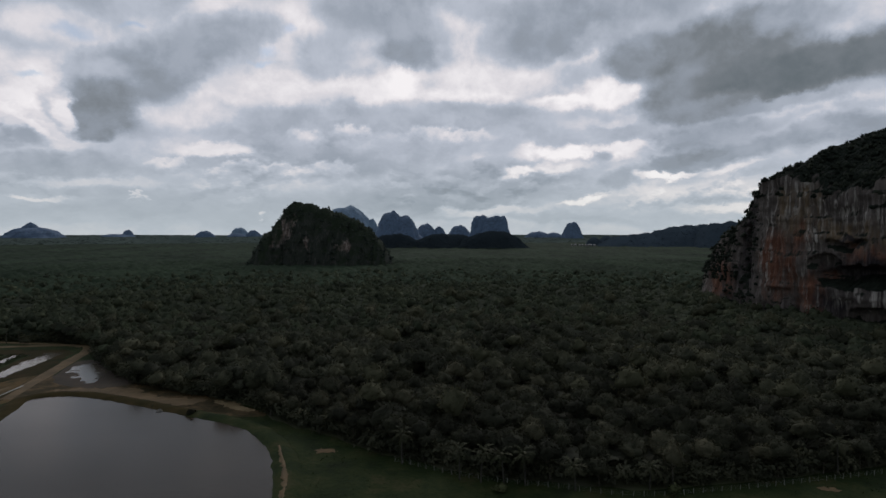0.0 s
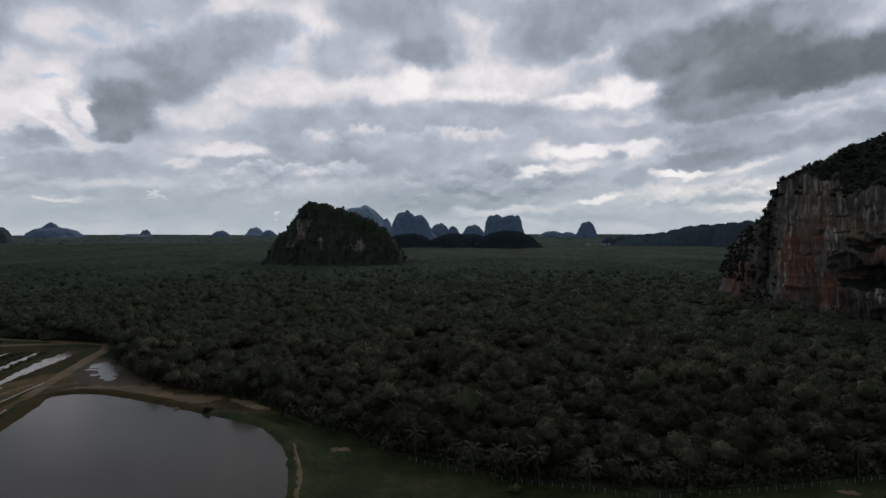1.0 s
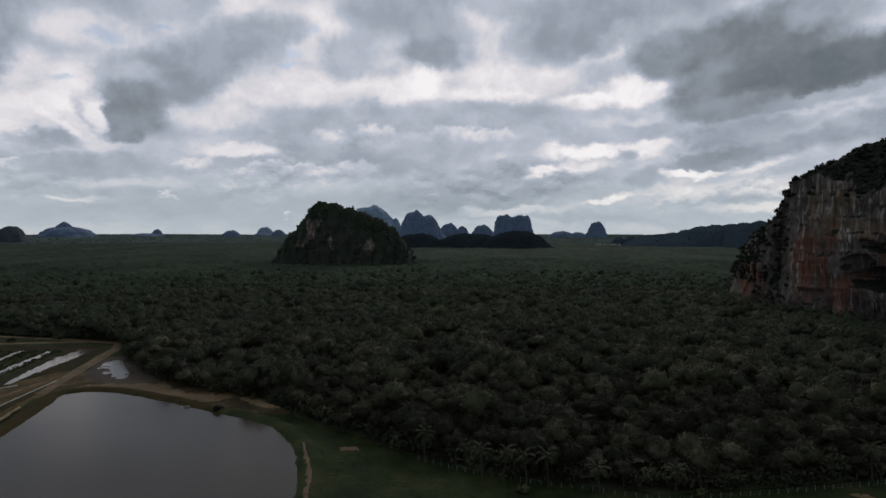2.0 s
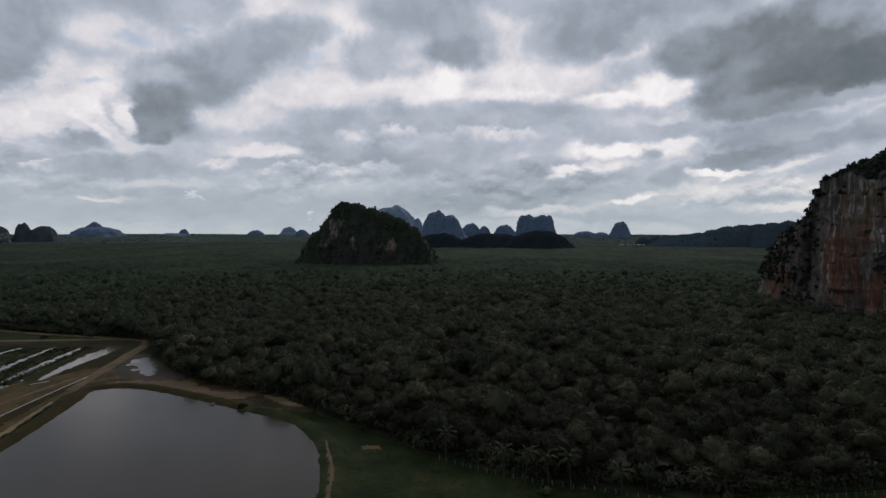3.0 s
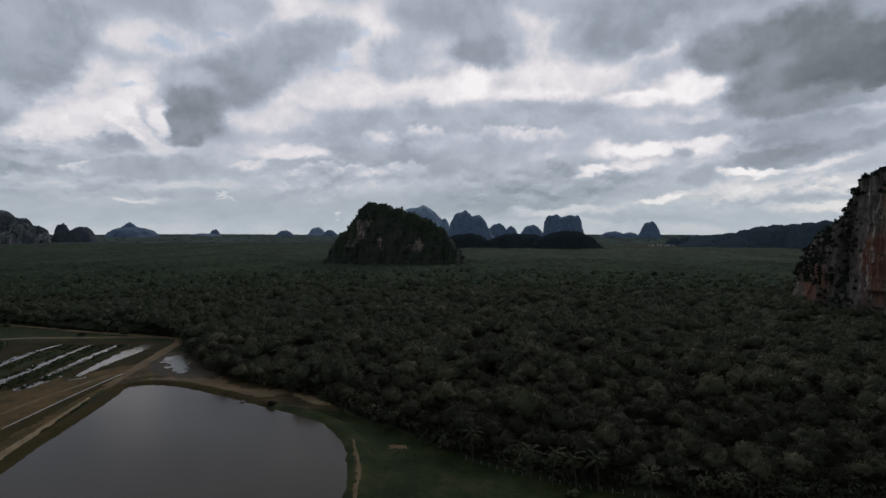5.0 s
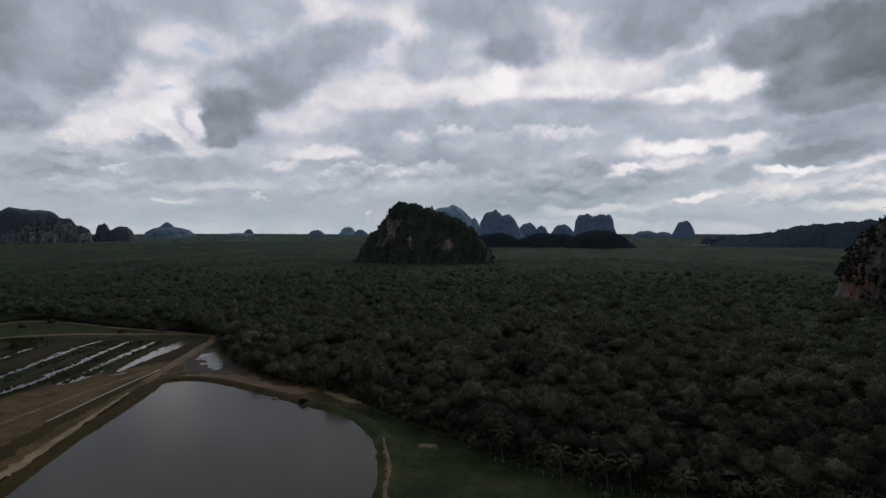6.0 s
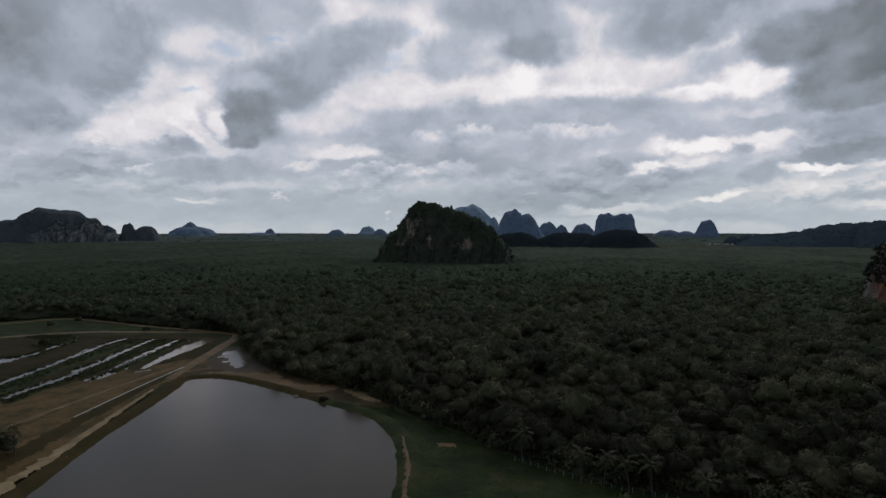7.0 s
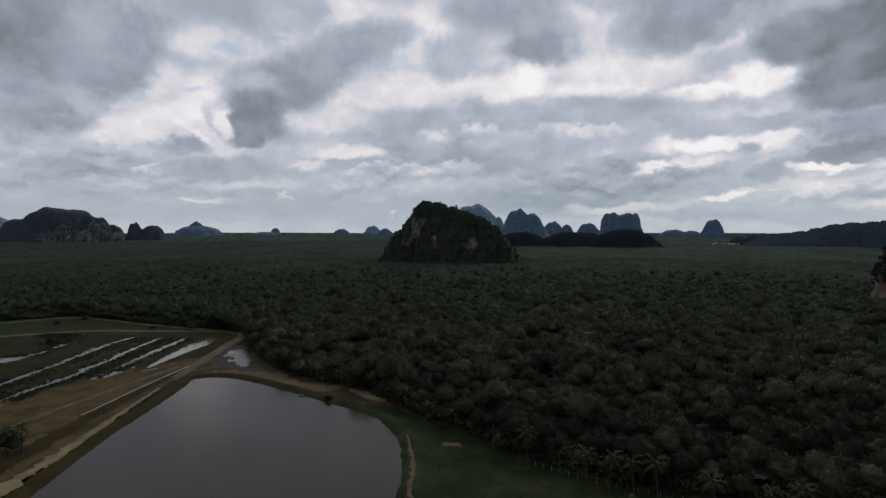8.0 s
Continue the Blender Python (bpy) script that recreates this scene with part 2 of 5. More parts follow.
# ---- materials ----
def shader(name, colours, scale=1.0, fine=8.0, rough=0.85, bump=0.3, bump_size=0.1, stretch=(1, 1, 1), island=0.0,
           specular=0.3, random_object=0.0, contrast=(0.3, 0.7), crown=0.0, through_light=0.0):
    """A mottled surface: two scales of noise choose between the colours, and a fine one gives relief."""
    m = bpy.data.materials.new(name)
    m.use_nodes = True
    n, l = m.node_tree.nodes, m.node_tree.links
    p = n["Principled BSDF"]
    p.inputs["Roughness"].default_value = rough
    p.inputs["Specular IOR Level"].default_value = specular
    g = n.new("ShaderNodeNewGeometry")
    mp = n.new("ShaderNodeMapping")
    mp.inputs["Scale"].default_value = stretch
    l.new(g.outputs["Position"], mp.inputs[0])

    def tex(s, d):
        t = n.new("ShaderNodeTexNoise")
        t.inputs["Scale"].default_value, t.inputs["Detail"].default_value = s, d
        t.inputs["Roughness"].default_value = 0.6
        l.new(mp.outputs[0], t.inputs["Vector"])
        return t.outputs[0]

    def add(a, b, k, off=0.0):
        x = n.new("ShaderNodeMath")
        x.operation = "MULTIPLY_ADD"
        l.new(a, x.inputs[0])
        x.inputs[1].default_value = k
        if b is None:
            x.inputs[2].default_value = off
        else:
            l.new(b, x.inputs[2])
        return x.outputs[0]

    coarse, small = tex(scale, 4), tex(fine, 4)
    v = add(small, add(coarse, None, 0.7, 0.0), 0.3)
    if island:
        v = add(g.outputs["Random Per Island"], v, island)
        v = add(v, None, 1.0, -island / 2)
    if random_object:
        o = n.new("ShaderNodeObjectInfo")
        v = add(o.outputs["Random"], v, random_object)
        v = add(v, None, 1.0, -random_object / 2)
    if crown:
        o = n.new("ShaderNodeAttribute")
        o.attribute_name = "crown"
        v = add(o.outputs["Fac"], v, crown)
        v = add(v, None, 1.0, -crown / 2)
    r = n.new("ShaderNodeValToRGB")
    l.new(v, r.inputs[0])
    e = r.color_ramp.elements
    a, b = contrast
    e[0].position, e[0].color = a, (*colours[0], 1)
    e[1].position, e[1].color = b, (*colours[-1], 1)
    for i, c in enumerate(colours[1:-1], 1):
        e.new(a + (b - a) * i / (len(colours) - 1)).color = (*c, 1)
    l.new(r.outputs[0], p.inputs["Base Color"])
    if bump:
        bp = n.new("ShaderNodeBump")
        bp.inputs["Strength"].default_value, bp.inputs["Distance"].default_value = bump, bump_size
        l.new(small, bp.inputs["Height"])
        l.new(bp.outputs[0], p.inputs["Normal"])
    if through_light:
        thin, both = n.new("ShaderNodeBsdfTranslucent"), n.new("ShaderNodeMixShader")
        l.new(r.outputs[0], thin.inputs["Color"])
        both.inputs[0].default_value = through_light
        l.new(p.outputs[0], both.inputs[1])
        l.new(thin.outputs[0], both.inputs[2])
        l.new(both.outputs[0], n["Material Output"].inputs["Surface"])
    return m


FOREST_FLOOR = shader("forest_floor", [(0.025, 0.03, 0.015), (0.05, 0.05, 0.025), (0.06, 0.075, 0.03)], 0.05, 0.6)
GRASS = shader("grass", [(0.012, 0.018, 0.007), (0.018, 0.028, 0.009), (0.028, 0.036, 0.012), (0.046, 0.043, 0.019)], 0.09, 0.7, bump=0.9, bump_size=0.25, specular=0.06,
               contrast=(0.38, 0.64))
GRASS_BLADES = shader("grass_blades", [(0.024, 0.034, 0.014), (0.034, 0.046, 0.018), (0.050, 0.052, 0.026)], 0.06, 1.1, bump=0, specular=0.05)
DRY_GRASS = shader("dry_grass", [(0.032, 0.029, 0.010), (0.050, 0.038, 0.014), (0.080, 0.052, 0.020), (0.114, 0.070, 0.028), (0.060, 0.044, 0.017)], 0.13, 0.9, bump=0.8,
                   specular=0.1, contrast=(0.34, 0.66), stretch=(1, 0.6, 1))
EARTH = shader("trampled_earth", [(0.026, 0.023, 0.010), (0.046, 0.034, 0.015), (0.086, 0.056, 0.026), (0.165, 0.105, 0.053)], 0.11, 0.7, bump=0.7, specular=0.1,
               contrast=(0.38, 0.66))
WET_SOIL = shader("wet_weedy_soil", [(0.015, 0.017, 0.006), (0.024, 0.023, 0.009), (0.036, 0.027, 0.012), (0.052, 0.033, 0.016)], 0.09, 0.8, bump=0.8, specular=0.04,
                  contrast=(0.36, 0.68))
RED_SOIL = shader("red_soil", [(0.022, 0.017, 0.010), (0.036, 0.025, 0.015), (0.058, 0.036, 0.021)], 0.1, 1.2, bump=0.6)
BANK_SOIL = shader("bank_soil", [(0.022, 0.020, 0.007), (0.037, 0.029, 0.011), (0.062, 0.042, 0.018)], 0.12, 1.3, bump=0.8, specular=0.04)
SAND = shader("sand", [(0.103, 0.074, 0.036), (0.196, 0.141, 0.071), (0.288, 0.213, 0.119)], 0.15, 1.5, bump=0.4)
ROAD = shader("dirt_road", [(0.056, 0.038, 0.016), (0.110, 0.072, 0.033), (0.174, 0.111, 0.055)], 0.12, 1.4, bump=0.4)
CROP = shader("crop_leaves", [(0.020, 0.028, 0.012), (0.032, 0.042, 0.018), (0.050, 0.057, 0.027)], 0.1, 1.5, island=0.2, specular=0.05)
LEAF_NEAR = shader("leaves_of_tree", [(0.030, 0.031, 0.021), (0.046, 0.048, 0.031), (0.062, 0.063, 0.040), (0.098, 0.093, 0.058)], 0.05, 0.4,
                   rough=0.8, bump=0.5, bump_size=0.4, island=0.05, random_object=0.35, specular=0.1, contrast=(0.34, 0.70), through_light=0.3)
LEAF = shader("leaves", [(0.036, 0.038, 0.026), (0.058, 0.061, 0.040), (0.080, 0.083, 0.052), (0.134, 0.128, 0.080)], 0.03, 0.8, rough=0.8,
              bump=0.5, bump_size=0.4, island=0.05, specular=0.1, contrast=(0.28, 0.76), crown=0.32, through_light=0.3)
LEAF_MID = shader("leaves_mid", [(0.038, 0.044, 0.029), (0.058, 0.068, 0.043), (0.078, 0.090, 0.055), (0.108, 0.115, 0.070)], 0.012, 0.5, rough=0.85,
                  bump=0.5, bump_size=0.6, island=0.04, specular=0.05, contrast=(0.28, 0.76), crown=0.3, through_light=0.3)
LEAF_FAR = shader("leaves_far", [(0.020, 0.029, 0.019), (0.030, 0.043, 0.027), (0.042, 0.059, 0.037)], 0.010, 0.05, rough=0.9, bump=0.9, bump_size=0.8, island=0.08,
                  specular=0.03, stretch=(1, 0.4, 1), contrast=(0.36, 0.64))
# aerial haze painted into the colour: paler and bluer than the nearer leaves
CANOPY = shader("hazed_canopy", [(0.066, 0.083, 0.075), (0.080, 0.100, 0.090), (0.098, 0.120, 0.106)], 0.004, 0.03, rough=1.0, bump=0.5, bump_size=3.0,
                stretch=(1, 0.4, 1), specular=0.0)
# woods of the far hill and ridge: haze painted in as grey-blue
FAR_WOOD = shader("hazed_woodland", [(0.060, 0.082, 0.104), (0.072, 0.098, 0.124), (0.086, 0.114, 0.140)], 0.01, 0.1, rough=1.0, bump=0, specular=0.0, crown=0.25, through_light=0.35)
RIDGE_WOOD = shader("hazed_ridge_wood", [(0.046, 0.060, 0.070), (0.058, 0.074, 0.085), (0.074, 0.090, 0.100)], 0.01, 0.1, rough=1.0, bump=0, specular=0.0, crown=0.25, through_light=0.35)
HILL_LEAF = shader("hill_leaves", [(0.019, 0.025, 0.019), (0.029, 0.036, 0.027), (0.043, 0.050, 0.035)], 0.03, 0.3, bump=0, specular=0.05, crown=0.35, through_light=0.25)
# a little distance haze painted over the green of the mound's scrub
MOUND_LEAF = shader("hazed_mound_leaves", [(0.036, 0.046, 0.040), (0.050, 0.062, 0.051), (0.068, 0.080, 0.062)], 0.03, 0.3, bump=0, specular=0.05, crown=0.35, through_light=0.25)
BARK = shader("bark", [(0.05, 0.045, 0.035), (0.12, 0.105, 0.085), (0.2, 0.18, 0.15)], 0.8, 6, stretch=(1, 1, 0.2))
PALM_BARK = shader("palm_bark", [(0.036, 0.033, 0.027), (0.066, 0.060, 0.051), (0.096, 0.090, 0.078)], 0.8, 5, stretch=(0.3, 0.3, 2))
OLIVE_LEAF = shader("olive_leaves", [(0.050, 0.052, 0.030), (0.078, 0.080, 0.046), (0.115, 0.112, 0.068)], 0.06, 0.6, rough=0.8, bump=0, island=0.06, specular=0.1, crown=0.4, through_light=0.3)
BRIGHT_LEAF = shader("bright_leaves", [(0.05, 0.06, 0.025), (0.08, 0.09, 0.04), (0.12, 0.125, 0.06)], 0.3, 1.0, rough=0.7, bump=0, island=0.2, specular=0.1)
PALM_LEAF = shader("palm_leaves", [(0.026, 0.029, 0.014), (0.044, 0.048, 0.025), (0.071, 0.068, 0.041)], 0.3, 2, rough=0.75, bump=0, random_object=0.4, specular=0.08)
POST = shader("weathered_concrete", [(0.2, 0.19, 0.175), (0.3, 0.29, 0.27), (0.4, 0.385, 0.36)], 1, 9)
WIRE = shader("galvanised_wire", [(0.2, 0.2, 0.2), (0.3, 0.3, 0.3)], 2, 9, rough=0.5, bump=0)
PLASTER = shader("house_plaster", [(0.200, 0.195, 0.185), (0.260, 0.255, 0.250), (0.320, 0.315, 0.305)], 0.2, 2)
ROOF = shader("sheet_roof", [(0.200, 0.200, 0.210), (0.280, 0.280, 0.280), (0.360, 0.350, 0.340)], 0.2, 2, rough=0.5)


def water_shader(name, deep, ripple=0.02, size=1.2, rough=0.06, level=0.5):
    m = bpy.data.materials.new(name)
    m.use_nodes = True
    n, l = m.node_tree.nodes, m.node_tree.links
    p = n["Principled BSDF"]
    p.inputs["Roughness"].default_value, p.inputs["IOR"].default_value = rough, 1.333
    p.inputs["Specular IOR Level"].default_value = level
    g = n.new("ShaderNodeNewGeometry")
    t = n.new("ShaderNodeTexNoise")
    t.inputs["Scale"].default_value, t.inputs["Detail"].default_value = size, 3
    mp = n.new("ShaderNodeMapping")
    mp.inputs["Scale"].default_value = (0.5, 1.6, 1)
    l.new(g.outputs["Position"], mp.inputs[0])
    l.new(mp.outputs[0], t.inputs["Vector"])
    b = n.new("ShaderNodeBump")
    b.inputs["Strength"].default_value, b.inputs["Distance"].default_value = 1.0, ripple
    l.new(t.outputs[0], b.inputs["Height"])
    l.new(b.outputs[0], p.inputs["Normal"])
    wind = n.new("ShaderNodeTexNoise")
    wind.inputs["Scale"].default_value, wind.inputs["Detail"].default_value = 0.05, 4
    l.new(mp.outputs[0], wind.inputs["Vector"])
    calm = n.new("ShaderNodeMapRange")
    l.new(wind.outputs[0], calm.inputs["Value"])
    for key, v in (("From Min", 0.35), ("From Max", 0.65), ("To Min", rough * 0.85), ("To Max", rough * 1.25)):
        calm.inputs[key].default_value = v
    l.new(calm.outputs[0], p.inputs["Roughness"])
    c = n.new("ShaderNodeTexNoise")
    c.inputs["Scale"].default_value = 0.03
    l.new(g.outputs["Position"], c.inputs["Vector"])
    r = n.new("ShaderNodeValToRGB")
    r.color_ramp.elements[0].color = (*deep, 1)
    r.color_ramp.elements[1].color = (*[k * 1.6 for k in deep], 1)
    l.new(c.outputs[0], r.inputs[0])
    l.new(r.outputs[0], p.inputs["Base Color"])
    return m


POND = water_shader("pond_water", (0.026, 0.020, 0.013), 0.012, 1.2, 0.15, 0.20)
SHALLOW = water_shader("shallow_water", (0.055, 0.047, 0.034), 0.02, 1.2, 0.12, 0.35)


def rock_shader(name, greys, rust, green, leafy=(0.45, 0.7), size=1.0, rust_amount=0.5, gloom=0.52, bare=0.0):
    """Limestone: pale and dark streaks running down, rust where seepage dries, plants on what lies flat."""
    m = bpy.data.materials.new(name)
    m.use_nodes = True
    n, l = m.node_tree.nodes, m.node_tree.links
    p = n["Principled BSDF"]
    p.inputs["Roughness"].default_value, p.inputs["Specular IOR Level"].default_value = 0.9, 0.2
    g = n.new("ShaderNodeNewGeometry")

    def tex(s, stretch, d=5, rough=0.6, dist=0.0):
        mp = n.new("ShaderNodeMapping")
        mp.inputs["Scale"].default_value = stretch
        l.new(g.outputs["Position"], mp.inputs[0])
        t = n.new("ShaderNodeTexNoise")
        t.inputs["Scale"].default_value, t.inputs["Detail"].default_value = s / size, d
        t.inputs["Roughness"].default_value, t.inputs["Distortion"].default_value = rough, dist
        l.new(mp.outputs[0], t.inputs["Vector"])
        return t.outputs[0]

    def ramp_of(v, *stops_in):
        r = n.new("ShaderNodeValToRGB")
        l.new(v, r.inputs[0])
        e = r.color_ramp.elements
        e[0].position, e[0].color = stops_in[0][0], (*stops_in[0][1], 1)
        e[1].position, e[1].color = stops_in[-1][0], (*stops_in[-1][1], 1)
        for at, c in stops_in[1:-1]:
            e.new(at).color = (*c, 1)
        return r.outputs[0]

    def mix(f, a, b):
        x = n.new("ShaderNodeMix")
        x.data_type = "RGBA"
        l.new(f, x.inputs["Factor"])
        l.new(a, x.inputs["A"])
        if isinstance(b, tuple):
            x.inputs["B"].default_value = (*b, 1)
        else:
            l.new(b, x.inputs["B"])
        return x.outputs["Result"]

    streak = tex(0.22, (1, 1, 0.09), 8, 0.7)
    base = ramp_of(streak, (0.30, greys[0]), (0.46, greys[1]), (0.58, greys[2]), (0.68, greys[3]))
    patch = tex(0.022, (1, 1, 0.7), 5, 0.6, 0.5)
    rusty = ramp_of(tex(0.12, (1, 1, 0.25), 5), (0.3, rust[0]), (0.5, rust[1]), (0.7, rust[2]))
    edge = 0.5 + (0.5 - rust_amount) * 0.5
    c = mix(ramp_of(patch, (edge - 0.05, (0, 0, 0)), (edge + 0.08, (1, 1, 1))), base, rusty)
    dark = tex(0.05, (1, 1, 0.5), 5, 0.65)
    c = mix(ramp_of(dark, (gloom, (0, 0, 0)), (gloom + 0.1, (0.92, 0.92, 0.92))), c, greys[0])
    if bare:
        drip = tex(0.55, (1, 1, 0.045), 4, 0.55)
        c = mix(ramp_of(drip, (0.60, (0, 0, 0)), (0.66, (bare, bare, bare))), c, greys[3])
    sep = n.new("ShaderNodeSeparateXYZ")
    l.new(g.outputs["Normal"], sep.inputs[0])
    x = n.new("ShaderNodeMath")
    x.operation = "MULTIPLY_ADD"
    l.new(tex(0.09, (1, 1, 1), 5), x.inputs[0])
    x.inputs[1].default_value = 0.9
    l.new(sep.outputs[2], x.inputs[2])
    plants = ramp_of(tex(0.25, (1, 1, 1), 4), (0.35, tuple(k * 0.6 for k in green)), (0.65, green))
    c = mix(ramp_of(x.outputs[0], (leafy[0] + 0.3, (0, 0, 0)), (leafy[1] + 0.3, (1, 1, 1))), c, plants)
    l.new(c, p.inputs["Base Color"])
    b = n.new("ShaderNodeBump")
    b.inputs["Strength"].default_value, b.inputs["Distance"].default_value = 1.0, 1.8 * min(size, 1.2)
    l.new(tex(0.45, (1, 1, 0.3), 8, 0.65), b.inputs["Height"])
    l.new(b.outputs[0], p.inputs["Normal"])
    return m


def stained_rock(name, axis, base, drips, rusts, ochres, shade_tone, drip_zones, rust_zones, ochre_zones, shade_zones, green, leafy, grain=1.0):
    """Limestone with drip curtains, rust and ochre seepage stains, and painted shade. A zone: place along the face,
    height, and the half sizes.
    """
    m = bpy.data.materials.new(name)
    m.use_nodes = True
    n, l = m.node_tree.nodes, m.node_tree.links
    p = n["Principled BSDF"]
    p.inputs["Roughness"].default_value, p.inputs["Specular IOR Level"].default_value = 0.92, 0.15
    g = n.new("ShaderNodeNewGeometry")

    def tex(scale, stretch=(1, 1, 1), d=5, rough=0.6, colour=False):
        mp = n.new("ShaderNodeMapping")
        mp.inputs["Scale"].default_value = stretch
        l.new(g.outputs["Position"], mp.inputs[0])
        t = n.new("ShaderNodeTexNoise")
        t.inputs["Scale"].default_value, t.inputs["Detail"].default_value, t.inputs["Roughness"].default_value = scale / grain, d, rough
        l.new(mp.outputs[0], t.inputs["Vector"])
        return t.outputs["Color" if colour else 0]

    def ranged(v, a, b, c=0.0, d=1.0):
        x = n.new("ShaderNodeMapRange")
        l.new(v, x.inputs["Value"])
        for key, k in (("From Min", a), ("From Max", b), ("To Min", c), ("To Max", d)):
            x.inputs[key].default_value = k
        return x.outputs[0]

    def maths(op, a, b):
        x = n.new("ShaderNodeMath")
        x.operation = op
        for i, v in enumerate((a, b)):
            if isinstance(v, (int, float)):
                x.inputs[i].default_value = v
            else:
                l.new(v, x.inputs[i])
        return x.outputs[0]

    def mix(f, a, b):
        x = n.new("ShaderNodeMix")
        x.data_type = "RGBA"
        l.new(f, x.inputs["Factor"])
        for key, v in (("A", a), ("B", b)):
            if isinstance(v, tuple):
                x.inputs[key].default_value = (*v, 1)
            else:
                l.new(v, x.inputs[key])
        return x.outputs["Result"]

    def vector(op, a, b):
        x = n.new("ShaderNodeVectorMath")
        x.operation = op
        for i, v in enumerate((a, b)):
            if isinstance(v, tuple):
                x.inputs[i].default_value = v
            else:
                l.new(v, x.inputs[i])
        return x.outputs[0]

    # edges of the stains and of the painted shade wander
    wander = vector("MULTIPLY", vector("SUBTRACT", tex(0.07, (1, 1, 0.5), 6, 0.65, True), (0.5, 0.5, 0.5)), (34 * grain, 34 * grain, 40 * grain))
    flat = (1, 0, 1) if axis == 0 else (0, 1, 1)
    spot = vector("MULTIPLY", vector("ADD", g.outputs["Position"], wander), flat)

    def zones(items, soft=0.35):
        total = None
        for a, z, ra, rz in items:
            mp = n.new("ShaderNodeMapping")
            mp.vector_type = "TEXTURE"
            mp.inputs["Location"].default_value = (a, 0, z) if axis == 0 else (0, a, z)
            mp.inputs["Scale"].default_value = (ra, 1, rz) if axis == 0 else (1, ra, rz)
            l.new(spot, mp.inputs["Vector"])
            x = n.new("ShaderNodeVectorMath")
            x.operation = "LENGTH"
            l.new(mp.outputs[0], x.inputs[0])
            k = ranged(x.outputs["Value"], 1 + soft, 1 - soft)
            total = k if total is None else maths("MAXIMUM", total, k)
        return total

    streak = tex(0.34, (1, 1, 0.10), 7, 0.65)
    c = mix(ranged(streak, 0.36, 0.64), base[0], base[1])
    c = mix(ranged(tex(0.05, (1, 1, 0.6), 5, 0.6), 0.42, 0.62, 0, 0.75), c, base[2])
    rusty = mix(ranged(tex(0.25, (1, 1, 0.3), 5), 0.35, 0.65), rusts[0], rusts[1])
    c = mix(maths("MULTIPLY", zones(rust_zones), ranged(tex(0.16, (1, 1, 0.35), 6, 0.65), 0.36, 0.52)), c, rusty)
    ochre = mix(ranged(tex(0.3, (1, 1, 0.2), 5), 0.35, 0.65), ochres[0], ochres[1])
    if ochre_zones:
        c = mix(maths("MULTIPLY", zones(ochre_zones), ranged(tex(0.2, (1, 1, 0.2), 6), 0.38, 0.58, 0.1, 0.9)), c, ochre)
    # shade under the overhangs, painted as a dark tone
    if shade_zones:
        c = mix(maths("MULTIPLY", zones(shade_zones), ranged(tex(0.12, (1, 1, 0.6), 6, 0.65), 0.34, 0.5, 0.2, 0.95)), c, shade_tone)
    # pale curtains of dripstone: narrow, broken off at uneven heights
    curtain = maths("MULTIPLY", ranged(tex(0.42, (1, 1, 0.055), 4, 0.55), 0.50, 0.60), ranged(tex(0.12, (1, 1, 0.5), 5), 0.36, 0.54))
    pale = mix(ranged(tex(0.8, (1, 1, 0.08), 4), 0.35, 0.65), drips[0], drips[1])
    c = mix(maths("MULTIPLY", maths("MAXIMUM", zones(drip_zones, 0.45), 0.10), curtain), c, pale)
    sep = n.new("ShaderNodeSeparateXYZ")
    l.new(g.outputs["Normal"], sep.inputs[0])
    grown = maths("ADD", maths("MULTIPLY", tex(0.09), 0.9), sep.outputs[2])
    plants = mix(ranged(tex(0.25), 0.35, 0.65), tuple(k * 0.6 for k in green), green)
    c = mix(ranged(grown, leafy[0] + 0.3, leafy[1] + 0.3), c, plants)
    l.new(c, p.inputs["Base Color"])
    b = n.new("ShaderNodeBump")
    b.inputs["Strength"].default_value, b.inputs["Distance"].default_value = 1.0, 1.5
    l.new(tex(0.5, (1, 1, 0.25), 8, 0.65), b.inputs["Height"])
    l.new(b.outputs[0], p.inputs["Normal"])
    return m


RUST = [(0.155, 0.070, 0.048), (0.28, 0.132, 0.086)]
OCHRE = [(0.17, 0.118, 0.075), (0.31, 0.225, 0.145)]
PALE = [(0.42, 0.375, 0.335), (0.64, 0.585, 0.53)]
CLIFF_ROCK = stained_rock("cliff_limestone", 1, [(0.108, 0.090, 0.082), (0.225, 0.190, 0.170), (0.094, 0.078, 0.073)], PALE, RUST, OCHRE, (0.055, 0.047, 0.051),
                          [(438, 66, 4, 42), (424, 92, 10, 14), (405, 68, 6, 28), (386, 82, 14, 16), (362, 84, 14, 18), (374, 23, 18, 8), (413, 38, 6, 10), (401, 14, 7, 8), (440, 40, 3, 16)],
                          [(428, 45, 14, 24), (405, 22, 9, 14), (370, 50, 16, 8), (512, 26, 26, 18), (418, 64, 10, 10)],
                          [(420, 80, 14, 16), (374, 62, 20, 9), (395, 66, 10, 8)],
                          # painted shade, laid over hollows of the face
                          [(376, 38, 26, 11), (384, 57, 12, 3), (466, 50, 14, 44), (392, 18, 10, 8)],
                          (0.022, 0.028, 0.020), (0.42, 0.66))
MOUND_ZONES = [(-279, 66, 11, 19), (-300, 50, 8, 9), (-233, 48, 4, 13), (-175, 40, 8, 9), (-166, 44, 4, 8), (-262, 88, 6, 7)]
